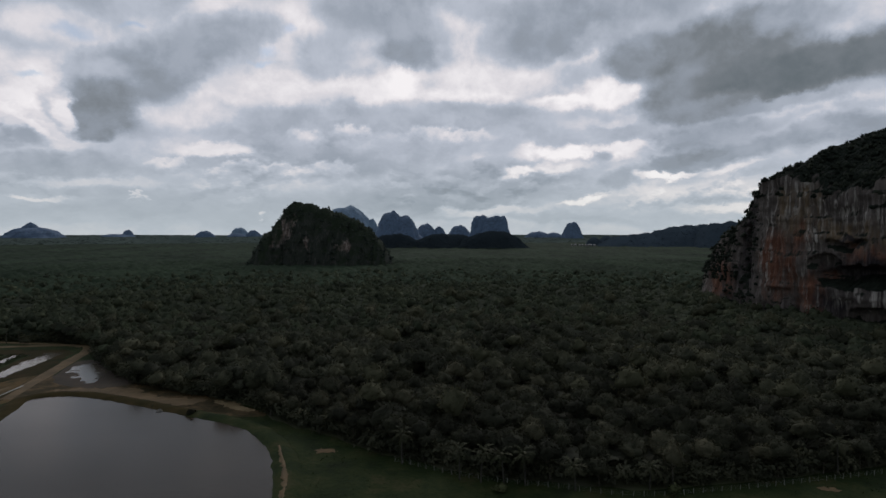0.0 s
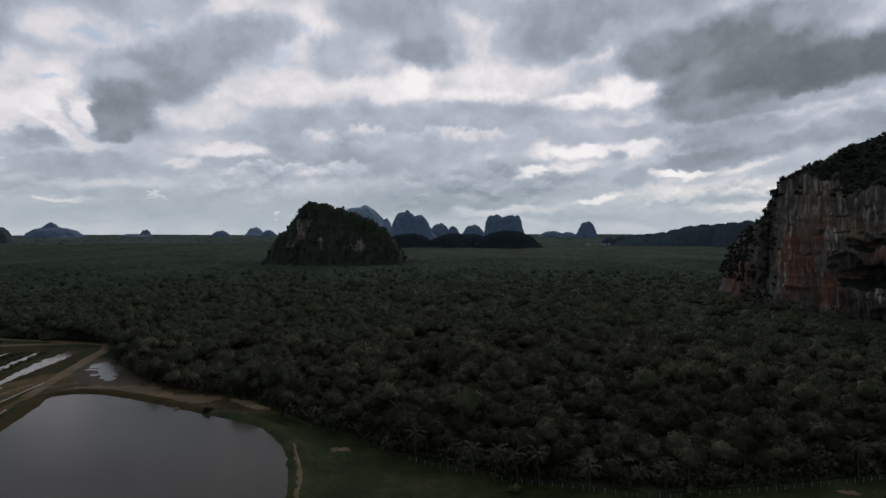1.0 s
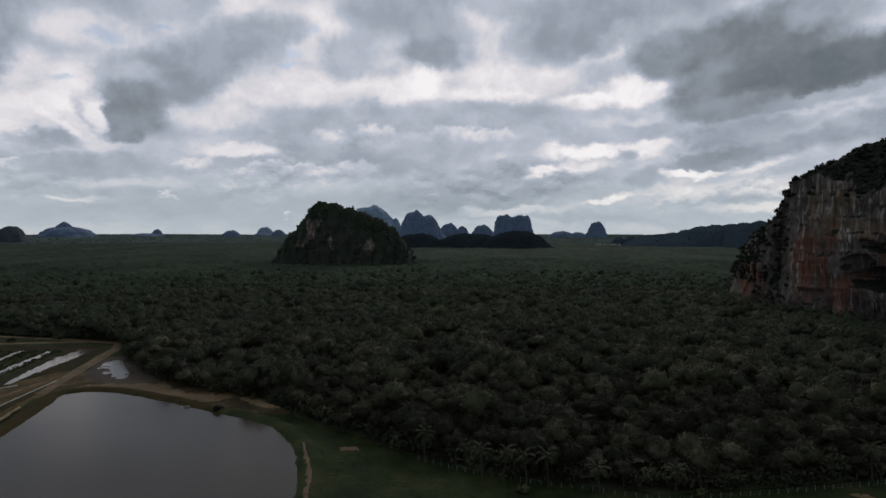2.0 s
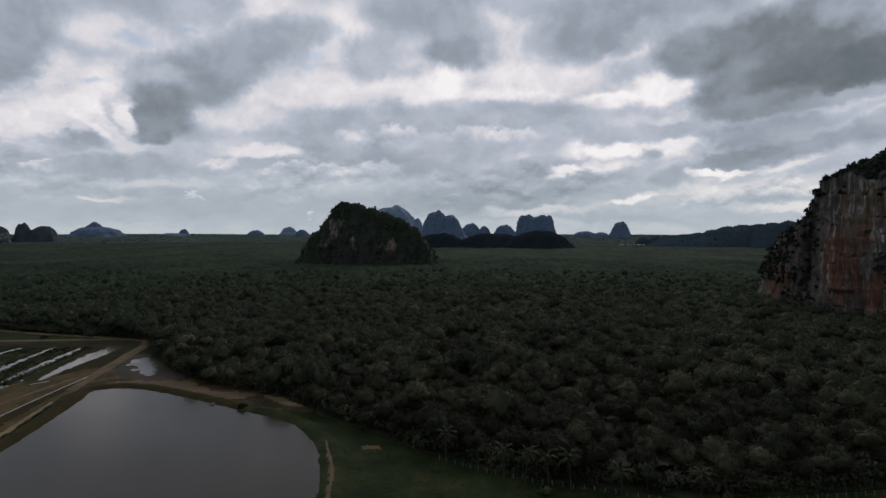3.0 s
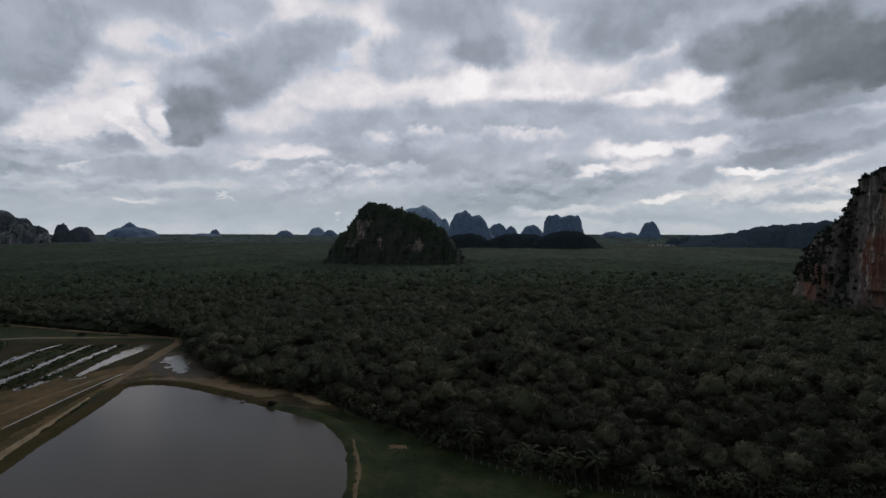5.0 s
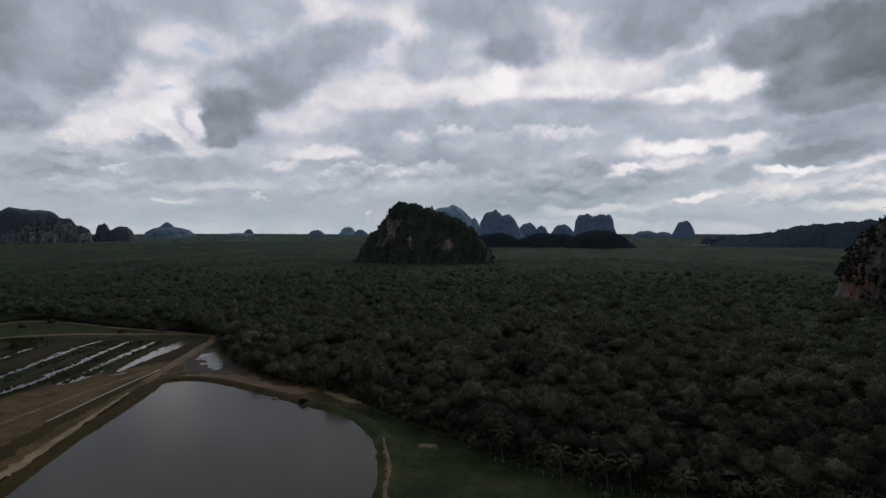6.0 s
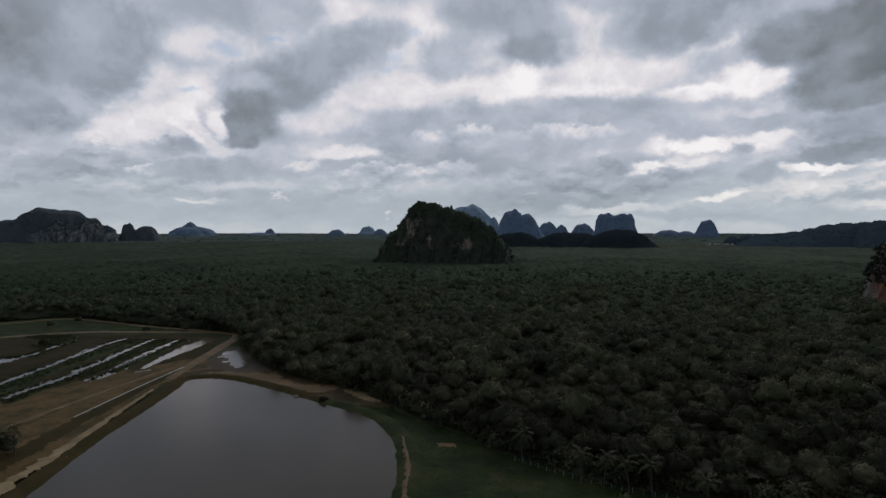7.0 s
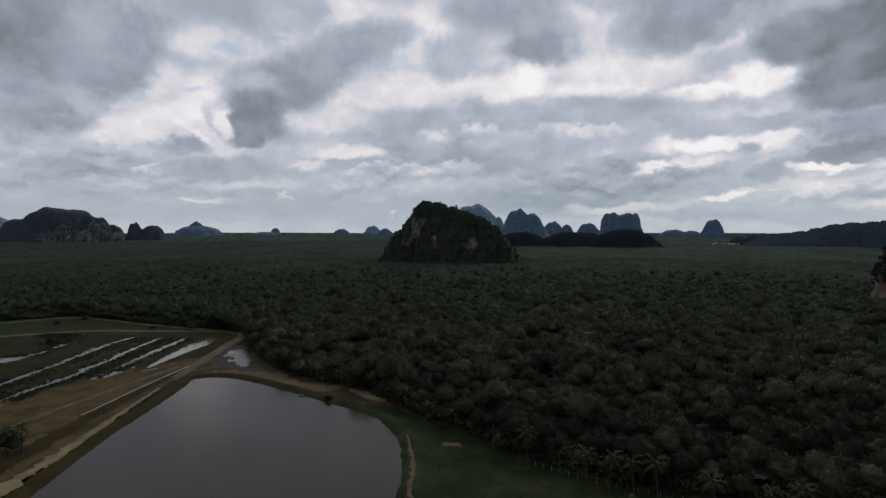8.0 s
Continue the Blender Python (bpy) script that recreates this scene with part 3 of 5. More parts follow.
MOUND_ROCK = stained_rock("hill_limestone", 0, [(0.036, 0.042, 0.036), (0.052, 0.056, 0.046), (0.040, 0.046, 0.038)], [(0.36, 0.30, 0.27), (0.56, 0.47, 0.42)],
                          [(0.16, 0.115, 0.10), (0.27, 0.20, 0.17)], OCHRE, (0.03, 0.03, 0.03), MOUND_ZONES, MOUND_ZONES, [], [], (0.030, 0.042, 0.024), (0.4, 0.65), 1.0)


# rock of the far hills, with the haze of distance painted into its tone
def hazed_rock(name, tone, pale):
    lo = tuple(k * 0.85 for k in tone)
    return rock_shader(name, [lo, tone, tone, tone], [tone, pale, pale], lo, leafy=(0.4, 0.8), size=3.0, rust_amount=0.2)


KARST_NEAR = hazed_rock("dark_karst", (0.078, 0.094, 0.112), (0.24, 0.25, 0.24))
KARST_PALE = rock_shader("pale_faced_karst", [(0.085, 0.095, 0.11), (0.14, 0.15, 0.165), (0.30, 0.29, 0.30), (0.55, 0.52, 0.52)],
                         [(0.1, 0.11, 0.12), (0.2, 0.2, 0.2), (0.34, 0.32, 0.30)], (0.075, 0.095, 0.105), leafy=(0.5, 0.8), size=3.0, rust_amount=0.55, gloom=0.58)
# bluer and paler with distance: haze in the base colour, not the stone's own
KARST_MID = hazed_rock("haze_blue_karst", (0.150, 0.215, 0.320), (0.165, 0.23, 0.335))
KARST_FAR = hazed_rock("haze_pale_karst", (0.25, 0.35, 0.47), (0.27, 0.37, 0.48))


# ---- mesh helpers ----
def mesh_of(name, verts, faces, material, smooth=False):
    """A mesh from arrays: verts (n, 3), faces (m, 3 or 4)."""
    verts, faces = np.asarray(verts, np.float32), np.asarray(faces, np.int32)
    me = bpy.data.meshes.new(name)
    k = faces.shape[1]
    me.vertices.add(len(verts))
    me.vertices.foreach_set("co", verts.ravel())
    me.loops.add(faces.size)
    me.loops.foreach_set("vertex_index", faces.ravel())
    me.polygons.add(len(faces))
    me.polygons.foreach_set("loop_start", np.arange(0, faces.size, k, dtype=np.int32))
    me.polygons.foreach_set("use_smooth", np.full(len(faces), smooth))
    me.update(calc_edges=True)
    me.materials.append(material)
    return me


def part(name, data, parent, label=""):
    ob = new(name, data)
    ob.parent = parent
    return tagged(ob, label) if label else ob


def grid_faces(rows, cols, closed=False):
    i, j = np.meshgrid(np.arange(rows - 1), np.arange(cols if closed else cols - 1), indexing="ij")
    a, b = i * cols + j, i * cols + (j + 1) % cols
    return np.stack([a, b, b + cols, a + cols], -1).reshape(-1, 4)


def spline(points, per=8, closed=False):
    """A smooth line through a few points (Catmull-Rom)."""
    p = np.array(points, float)
    n = len(p)
    out = []
    for i in range(n if closed else n - 1):
        if closed:
            a, b, c, d = p[i - 1], p[i], p[(i + 1) % n], p[(i + 2) % n]
        else:
            a, b, c, d = p[max(i - 1, 0)], p[i], p[i + 1], p[min(i + 2, n - 1)]
        for t in np.linspace(0, 1, per, endpoint=False):
            out.append(0.5 * (2 * b + (c - a) * t + (2 * a - 5 * b + 4 * c - d) * t * t + (3 * b - a - 3 * c + d) * t ** 3))
    if not closed:
        out.append(p[-1])
    return np.array(out)


def wob(x, y, z=0.0, size=10.0, octaves=4):
    return noise.fractal(Vector((x / size, y / size, z / size)), 0.9, 2.1, octaves)


def inside(poly, x, y):
    """Which of the places x, y lie within the outline."""
    hit = np.zeros(np.shape(x), bool)
    for (ax, ay), (bx, by) in zip(poly, np.roll(poly, -1, 0)):
        cross = (ay > y) != (by > y)
        hit ^= cross & (x < (bx - ax) * (y - ay) / (by - ay + 1e-12) + ax)
    return hit


def land(r):
    """The plain: level near by, rising slowly to the far coast hills."""
    t = np.clip((np.asarray(r, float) - 1500) / 3450, 0, 1)
    return 43 * t ** 1.25


def ribbon(name, points, half, tall, material, profile=(0, 0.75, 1, 1, 0.75, 0), base=0.0, rough=0.25, per=8, label="", category="", seed=0.0,
           closed=False, grain=7.0):
    """A low bank, bed or track along a line, with a rounded section and uneven edges."""
    line = spline(points, per, closed)
    tangent = np.gradient(line, axis=0)
    tangent /= np.linalg.norm(tangent, axis=1)[:, None] + 1e-9
    side = np.stack([-tangent[:, 1], tangent[:, 0]], 1)
    halves = np.interp(np.linspace(0, 1, len(line)), np.linspace(0, 1, len(np.atleast_1d(half))), np.atleast_1d(half))
    cols = len(profile)
    verts = []
    for k, (q, s, h) in enumerate(zip(line, side, halves)):
        for j, f in enumerate(profile):
            u = 2 * j / (cols - 1) - 1
            e = h * u * (1 + rough * wob(q[0] + 31 * u, q[1], seed + 7 * u, grain))
            x, y = q + s * e
            verts.append((x, y, base + 0.03 + tall * f * (1 + 0.25 * wob(x, y, seed, 5))))
    ob = new(name, mesh_of(name, verts, grid_faces(len(line), cols) if not closed else closed_rows(len(line), cols), material, True))
    return tagged(ob, label, category, kind="structure")


def closed_rows(rows, cols):
    i, j = np.meshgrid(np.arange(rows), np.arange(cols - 1), indexing="ij")
    a, b = i * cols + j, ((i + 1) % rows) * cols + j
    return np.stack([a, a + 1, b + 1, b], -1).reshape(-1, 4)


def pool(name, outline, z, material, label, category="water", per=6, ragged=0.0, kind="structure", grain=6.0):
    """A flat sheet of water or earth with a smooth outline."""
    line = spline(outline, per, True)
    bm = bmesh.new()
    ring = []
    for x, y in line:
        ring.append(bm.verts.new((x + ragged * wob(x, y, 3, grain), y + ragged * wob(x, y, 9, grain), z)))
    edges = [bm.edges.new((ring[i - 1], ring[i])) for i in range(len(ring))]
    bmesh.ops.triangle_fill(bm, use_beauty=True, edges=edges)
    for f in bm.faces:
        if f.normal.z < 0:
            f.normal_flip()
    me = bpy.data.meshes.new(name)
    bm.to_mesh(me)
    bm.free()
    me.materials.append(material)
    return tagged(new(name, me), label, category, kind=kind)


# ---- ground ----
radii = np.concatenate([[0.0, 20, 40, 60, 80], np.geomspace(100, 4950, 90)])
turns = np.linspace(0, 2 * math.pi, 240, endpoint=False)
rr, tt = np.meshgrid(radii, turns, indexing="ij")
ground_verts = np.stack([rr * np.sin(tt), rr * np.cos(tt), land(rr)], -1).reshape(-1, 3)
ground = new("ground", mesh_of("ground", ground_verts, grid_faces(len(radii), 240, True)[:, ::-1], FOREST_FLOOR, True))
tagged(ground, "flat dark green wooded plain reaching the horizon", "ground", kind="structure")

CLEARING = np.array([(-560, 230), (-402, 342), (-371, 376), (-288, 355), (-231, 345), (-203, 335), (-180, 300), (-149, 265), (-131, 249),
                     (-107, 234), (-93, 230), (-71, 217), (-64, 208), (-51, 195), (-38, 187), (-21, 172), (-10, 167), (3, 158), (23, 152),
                     (47, 147), (67, 149), (99, 156), (120, 161), (180, 172), (260, 60), (150, -120), (-100, -160), (-560, -60)], float)
# ---- karst hills ----

def lobes_mesh(name, lobes, material, rings=28, cols=64, bumpy=0.12, seed=0.0):
    """Rounded limestone towers grown into each other. A lobe: x, y, half width, half depth, foot height, height, squareness, turn."""
    verts, faces, count = [], [], 0
    for k, (cx, cy, hw, hd, foot, tall, square, turn) in enumerate(lobes):
        ca, sa = math.cos(turn), math.sin(turn)
        for i in range(rings):
            a = (i / (rings - 1)) * math.pi / 2
            r0, h0 = math.cos(a) ** (2 / square), math.sin(a) ** (2 / square)
            r0 = r0 * (1 - (0.2 if square < 3.2 else 0.1) * h0) + 0.18 * (1 - h0) ** 3
            if i == rings - 1:
                r0 = 0.002
            for j in range(cols):
                b = 2 * math.pi * j / cols
                ux, uy = math.cos(b), math.sin(b)
                px, py, pz = ux * hw * r0, uy * hd * r0, tall * h0
                s = max(hw, hd)
                w = 1 + bumpy * (wob(ux * 3 + k * 9.1, uy * 3 + seed, h0 * 1.2, 1.2, 5) + 0.5 * wob(px + seed, py, pz * 0.3, s * 0.12, 4)) * (0.4 + r0)
                up = 1 + bumpy * 0.7 * wob(px + 70 * k, py + seed, 0, s * 0.45, 2) * h0
                px, py = px * w, py * w
                verts.append((cx + px * ca - py * sa, cy + px * sa + py * ca, foot + pz * up))
        faces.append(grid_faces(rings, cols, True) + count)
        count += rings * cols
    return mesh_of(name, verts, np.concatenate(faces), material, True)


def at(bearing_deg, distance):
    a = radians(bearing_deg)
    return distance * math.sin(a), distance * math.cos(a)


def hill(label, material, distance, towers, seed, square=2.5, depth=1.0, category="hill", bumpy=0.12):
    """A far hill of towers, each from its two edges (bearings) and the height of its top over the eye (degrees)."""
    base = new("karst_hill")
    base.location = (0, 0, 0)
    lobes = []
    for t in towers:
        b0, b1, top = t[:3]
        d = distance + (t[3] if len(t) > 3 else 0)
        sq = t[4] if len(t) > 4 else square
        half = 1.06 * d * math.tan(radians((b1 - b0) / 2))
        x, y = at((b0 + b1) / 2, d)
        foot = float(land(d)) - 6
        lobes.append((x, y, half, half * depth, foot, EYE[2] + d * math.tan(radians(top)) - foot, sq, -radians((b0 + b1) / 2)))
    part("rock", lobes_mesh("rock", lobes, material, seed=seed, bumpy=bumpy), base)
    tagged(base, label, category)
    return base


FAR_LABEL = "hazy blue-grey limestone karst tower rising from the far plain"
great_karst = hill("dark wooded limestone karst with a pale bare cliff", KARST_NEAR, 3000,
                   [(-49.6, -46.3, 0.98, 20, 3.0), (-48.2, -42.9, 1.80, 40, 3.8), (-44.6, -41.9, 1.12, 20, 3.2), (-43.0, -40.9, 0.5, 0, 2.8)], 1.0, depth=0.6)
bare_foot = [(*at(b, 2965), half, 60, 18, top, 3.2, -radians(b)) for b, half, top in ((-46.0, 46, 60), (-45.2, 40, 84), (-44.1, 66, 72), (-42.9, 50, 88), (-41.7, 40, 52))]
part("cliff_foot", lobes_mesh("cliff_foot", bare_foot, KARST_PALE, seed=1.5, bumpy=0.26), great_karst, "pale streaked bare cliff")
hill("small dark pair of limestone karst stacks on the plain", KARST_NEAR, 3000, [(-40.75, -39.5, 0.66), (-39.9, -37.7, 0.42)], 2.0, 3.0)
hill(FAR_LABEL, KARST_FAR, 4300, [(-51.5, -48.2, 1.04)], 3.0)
hill("haze-blue karst island with one pointed summit", KARST_MID, 4300, [(-37.0, -33.2, 0.42, 0, 3), (-36.1, -34.4, 0.82, 0, 2.0)], 4.0)
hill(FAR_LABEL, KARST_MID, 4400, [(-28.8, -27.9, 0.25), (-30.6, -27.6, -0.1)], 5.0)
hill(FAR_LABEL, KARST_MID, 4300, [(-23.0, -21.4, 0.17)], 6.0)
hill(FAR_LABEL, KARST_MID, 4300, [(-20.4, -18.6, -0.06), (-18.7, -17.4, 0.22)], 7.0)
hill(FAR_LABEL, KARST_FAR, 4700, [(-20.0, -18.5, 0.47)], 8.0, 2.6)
hill("hazy pale blue-grey karst massif with a level summit", KARST_FAR, 4300, [(-11.8, -7.0, 2.5, 0, 2.6), (-7.6, -6.4, 1.32)], 9.0)
hill("haze-blue twin limestone karst domes with steep sides", KARST_MID, 3500, [(-6.6, -3.7, 2.05), (-5.4, -2.6, 1.7), (-6.7, -2.5, 0.9, 20)], 10.0)
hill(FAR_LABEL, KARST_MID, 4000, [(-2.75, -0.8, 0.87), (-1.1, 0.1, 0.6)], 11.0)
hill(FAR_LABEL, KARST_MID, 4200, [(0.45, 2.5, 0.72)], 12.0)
hill("haze-blue flat-topped limestone karst with sheer sides", KARST_MID, 3900, [(2.6, 4.6, 1.64), (3.0, 5.6, 1.52), (4.2, 6.3, 1.58)], 13.0, 3.8)
hill("low haze-blue limestone karst hump", KARST_MID, 4000, [(7.9, 10.2, 0.12), (9.6, 11.4, 0.02)], 14.0)
hill("haze-blue limestone karst tower standing alone", KARST_MID, 3800, [(11.45, 13.2, 0.98)], 15.0, 2.8)
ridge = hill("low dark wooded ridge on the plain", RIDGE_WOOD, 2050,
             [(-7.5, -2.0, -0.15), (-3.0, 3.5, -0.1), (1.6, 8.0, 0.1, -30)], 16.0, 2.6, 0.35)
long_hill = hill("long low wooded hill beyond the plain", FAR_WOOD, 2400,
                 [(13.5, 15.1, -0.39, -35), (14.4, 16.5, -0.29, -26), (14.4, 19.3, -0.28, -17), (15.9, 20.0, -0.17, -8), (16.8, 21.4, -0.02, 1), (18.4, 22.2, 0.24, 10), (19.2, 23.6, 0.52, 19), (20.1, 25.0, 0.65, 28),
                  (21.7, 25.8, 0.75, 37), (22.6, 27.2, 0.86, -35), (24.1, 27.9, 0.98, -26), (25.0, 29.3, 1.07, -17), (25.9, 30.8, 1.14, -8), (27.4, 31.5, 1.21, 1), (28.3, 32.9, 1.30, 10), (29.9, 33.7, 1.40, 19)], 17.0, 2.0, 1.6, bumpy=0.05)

# the wooded mound in the plain
mound = tagged(new("limestone_mound"), "dark wooded limestone mound with bare pale rock patches", "hill")
MOUND_TOPS = [(-346, 12, 12), (-338, 26, 14), (-325, 48, 20), (-309, 66, 27), (-288, 89, 34), (-262, 118, 54), (-240, 116, 55), (-215, 108, 55), (-190, 99, 52), (-166, 89, 48), (-145, 76, 40),
              (-121, 54, 22), (-107, 36, 13)]
MOUND_LOBES = [(x, 1050 + 5 * math.sin(x), half, 48 + 6 * math.cos(x), -4, top + 4, 2.3, 0.0) for x, top, half in MOUND_TOPS]
for k, lobe in enumerate(MOUND_LOBES):
    part("rock", lobes_mesh("rock", [lobe], MOUND_ROCK, 36, 64, 0.07, 21.0 + 5 * k), mound)
mound_mesh = lobes_mesh("mound_slopes", MOUND_LOBES, MOUND_ROCK, 30, 60, 0.07, 21.0)

# ---- the great cliff ----
FOOT = [(243, 505), (239, 440), (256, 400), (274, 355), (330, 290), (440, 270), (580, 340), (620, 500), (540, 650), (400, 700), (300, 650), (258, 580)]
BROW = [68, 106, 94, 96, 99, 95, 90, 90, 80, 70, 55, 46]
SUMMIT = (410, 450, 152)


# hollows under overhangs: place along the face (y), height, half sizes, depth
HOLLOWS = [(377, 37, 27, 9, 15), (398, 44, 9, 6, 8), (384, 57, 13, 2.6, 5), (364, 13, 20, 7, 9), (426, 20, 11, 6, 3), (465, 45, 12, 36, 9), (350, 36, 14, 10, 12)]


def cliff_mesh():
    per = 120
    full = np.column_stack([spline(FOOT, per, True), spline([(b, 0) for b in BROW], per, True)[:, 0]])
    # fine columns on the side towards the plain, coarse ones behind
    fine_side = [k for k in range(len(full)) if full[k, 0] < 345 and full[k, 1] < 600]
    coarse = [k for k in range(0, len(full), 12) if k not in set(fine_side)]
    full = full[sorted(fine_side + coarse)]
    n = len(full)
    rows_low, rows_top = 110, 44
    verts = []
    for i in range(rows_low + rows_top):
        for x, y, b in full:
            lip = b * (1 + 0.10 * wob(x, y, 8, 24, 4))
            ox, oy = x - SUMMIT[0], y - SUMMIT[1]
            hollow = 0.0
            if i < rows_low:
                f = i / (rows_low - 1)
                z = -4 + (lip + 4) * f
                s = 1 - 0.05 * f ** 2
                wy, wz = y + 5 * wob(x, y, z, 14, 3), z + 4 * wob(x + 50, y, z, 14, 3)
                for hy, hz, ry, rz, deep in HOLLOWS:
                    up = (wz - hz) / (rz if wz < hz else rz * 0.8)
                    d = ((wy - hy) / ry) ** 2 + up * up
                    if d < 1 and x < 350:
                        hollow = max(hollow, deep * (1 - d) ** (0.6 if wz < hz else 0.35))
            else:
                g = (i - rows_low + 1) / rows_top
                f = 1.0
                s = 0.95 * (1 - g) ** 0.9
                z = lip + (SUMMIT[2] - lip) * (1 - (1 - g) ** 1.7)
            px, py = SUMMIT[0] + ox * s, SUMMIT[1] + oy * s
            flute = wob(x, y, z * 0.12, 16, 5) + 0.5 * wob(x + 40, y, z * 0.25, 5, 3)
            pipe = 1 - abs(wob(x, y + 80, z * 0.06, 4.5, 2)) * 3
            big = wob(x, y + 300, z * 0.6, 60, 3)
            ledge = wob(x * 0.2, y * 0.2, z, 9, 3)
            push = (3.6 * flute + 0.9 * max(-0.6, pipe) + 7 * big + 1.8 * ledge) * (1 if f < 1 else max(0.0, s)) - hollow
            d = math.hypot(ox, oy)
            z += 3.5 * wob(px, py, 5, 14, 4) if i >= rows_low else 0
            verts.append((px + ox / d * push, py + oy / d * push, z))
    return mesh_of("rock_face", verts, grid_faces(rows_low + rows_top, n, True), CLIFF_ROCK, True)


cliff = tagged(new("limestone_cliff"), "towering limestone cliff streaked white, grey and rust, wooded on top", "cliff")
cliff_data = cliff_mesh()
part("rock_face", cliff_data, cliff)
buttress = lobes_mesh("buttress", [(264, 524, 24, 40, -4, 73, 2.6, 0.0), (251, 512, 12, 26, -4, 54, 2.8, 0.0)], CLIFF_ROCK, 50, 110, 0.14, 33.0)
part("buttress", buttress, cliff)

# ---- leaves ----
rng = np.random.default_rng(7)


def crown_quads(leaves, radius, tall, leaf, lumps=6, seed=1, under=0.25):
    """Small leaf sprays over a lumpy crown centred on the origin: (leaves, 8, 3), four corners and the way each faces."""
    r = np.random.default_rng(seed)
    centres = r.normal(0, 0.42, (lumps, 3)) * (radius, radius, tall * 0.5)
    sizes = radius * r.uniform(0.42, 0.72, lumps)
    which = r.integers(0, lumps, leaves)
    v = r.normal(size=(leaves, 3))
    v[:, 2] = np.where(v[:, 2] < -under, -v[:, 2], v[:, 2])
    v /= np.linalg.norm(v, axis=1)[:, None]
    p = centres[which] + v * sizes[which, None] * (1, 1, tall / radius) * r.uniform(0.78, 1.08, (leaves, 1))
    nrm = v + r.normal(0, 0.35, (leaves, 3)) + (0, 0, 0.1)
    nrm /= np.linalg.norm(nrm, axis=1)[:, None]
    t = np.cross(nrm, r.normal(size=(leaves, 3)))
    t /= np.linalg.norm(t, axis=1)[:, None]
    b = np.cross(nrm, t)
    s = leaf * r.uniform(0.6, 1.3, (leaves, 1))
    bend = nrm * s * 0.25
    face = 0.45 * v + 0.35 * p / (np.linalg.norm(p, axis=1)[:, None] + 0.1) + 0.3 * nrm + np.array([0, 0, 0.35])
    face /= np.linalg.norm(face, axis=1)[:, None]
    return np.stack([p - t * s - bend, p - b * s * 0.7, p + t * s - bend, p + b * s * 0.7, face, face, face, face], 1)


def raised(quads, shift):
    out = quads.copy()
    out[:, :4] += np.array(shift)
    return out


def quads_mesh(name, quads, material):
    tones = None
    if isinstance(quads, tuple):
        quads, tones = quads
    v = quads[:, :4].reshape(-1, 3)
    me = mesh_of(name, v, np.arange(len(v)).reshape(-1, 4), material, True)
    way = quads[:, 4:].reshape(-1, 3)
    me.normals_split_custom_set_from_vertices(way / np.linalg.norm(way, axis=1)[:, None])
    if tones is not None:
        me.attributes.new("crown", "FLOAT", "FACE").data.foreach_set("value", tones.astype(np.float32))
    return me


def scatter(templates, places, sizes):
    """Copies of crown templates at the places, turned and sized by chance: one array of quads, and a tone for each crown."""
    out, tones = [], []
    kind = rng.integers(0, len(templates), len(places))
    spin = rng.uniform(0, 2 * math.pi, len(places))
    tall = rng.uniform(0.85, 1.2, len(places))
    for k, q in enumerate(templates):
        m = kind == k
        c, s = np.cos(spin[m])[:, None, None], np.sin(spin[m])[:, None, None]
        x, y, z = q[None, :, :, 0] * c - q[None, :, :, 1] * s, q[None, :, :, 0] * s + q[None, :, :, 1] * c, q[None, :, :, 2] + 0 * c
        turned = np.stack([x, y, z], -1)
        grow = np.stack([sizes[m], sizes[m], sizes[m] * tall[m]], 1)[:, None, None]
        turned[:, :, :4] = turned[:, :, :4] * grow + places[m][:, None, None]
        out.append(turned.reshape(-1, 8, 3))
        tones.append(np.repeat(rng.uniform(0, 1, m.sum()), len(q)))
    return np.concatenate(out), np.concatenate(tones)


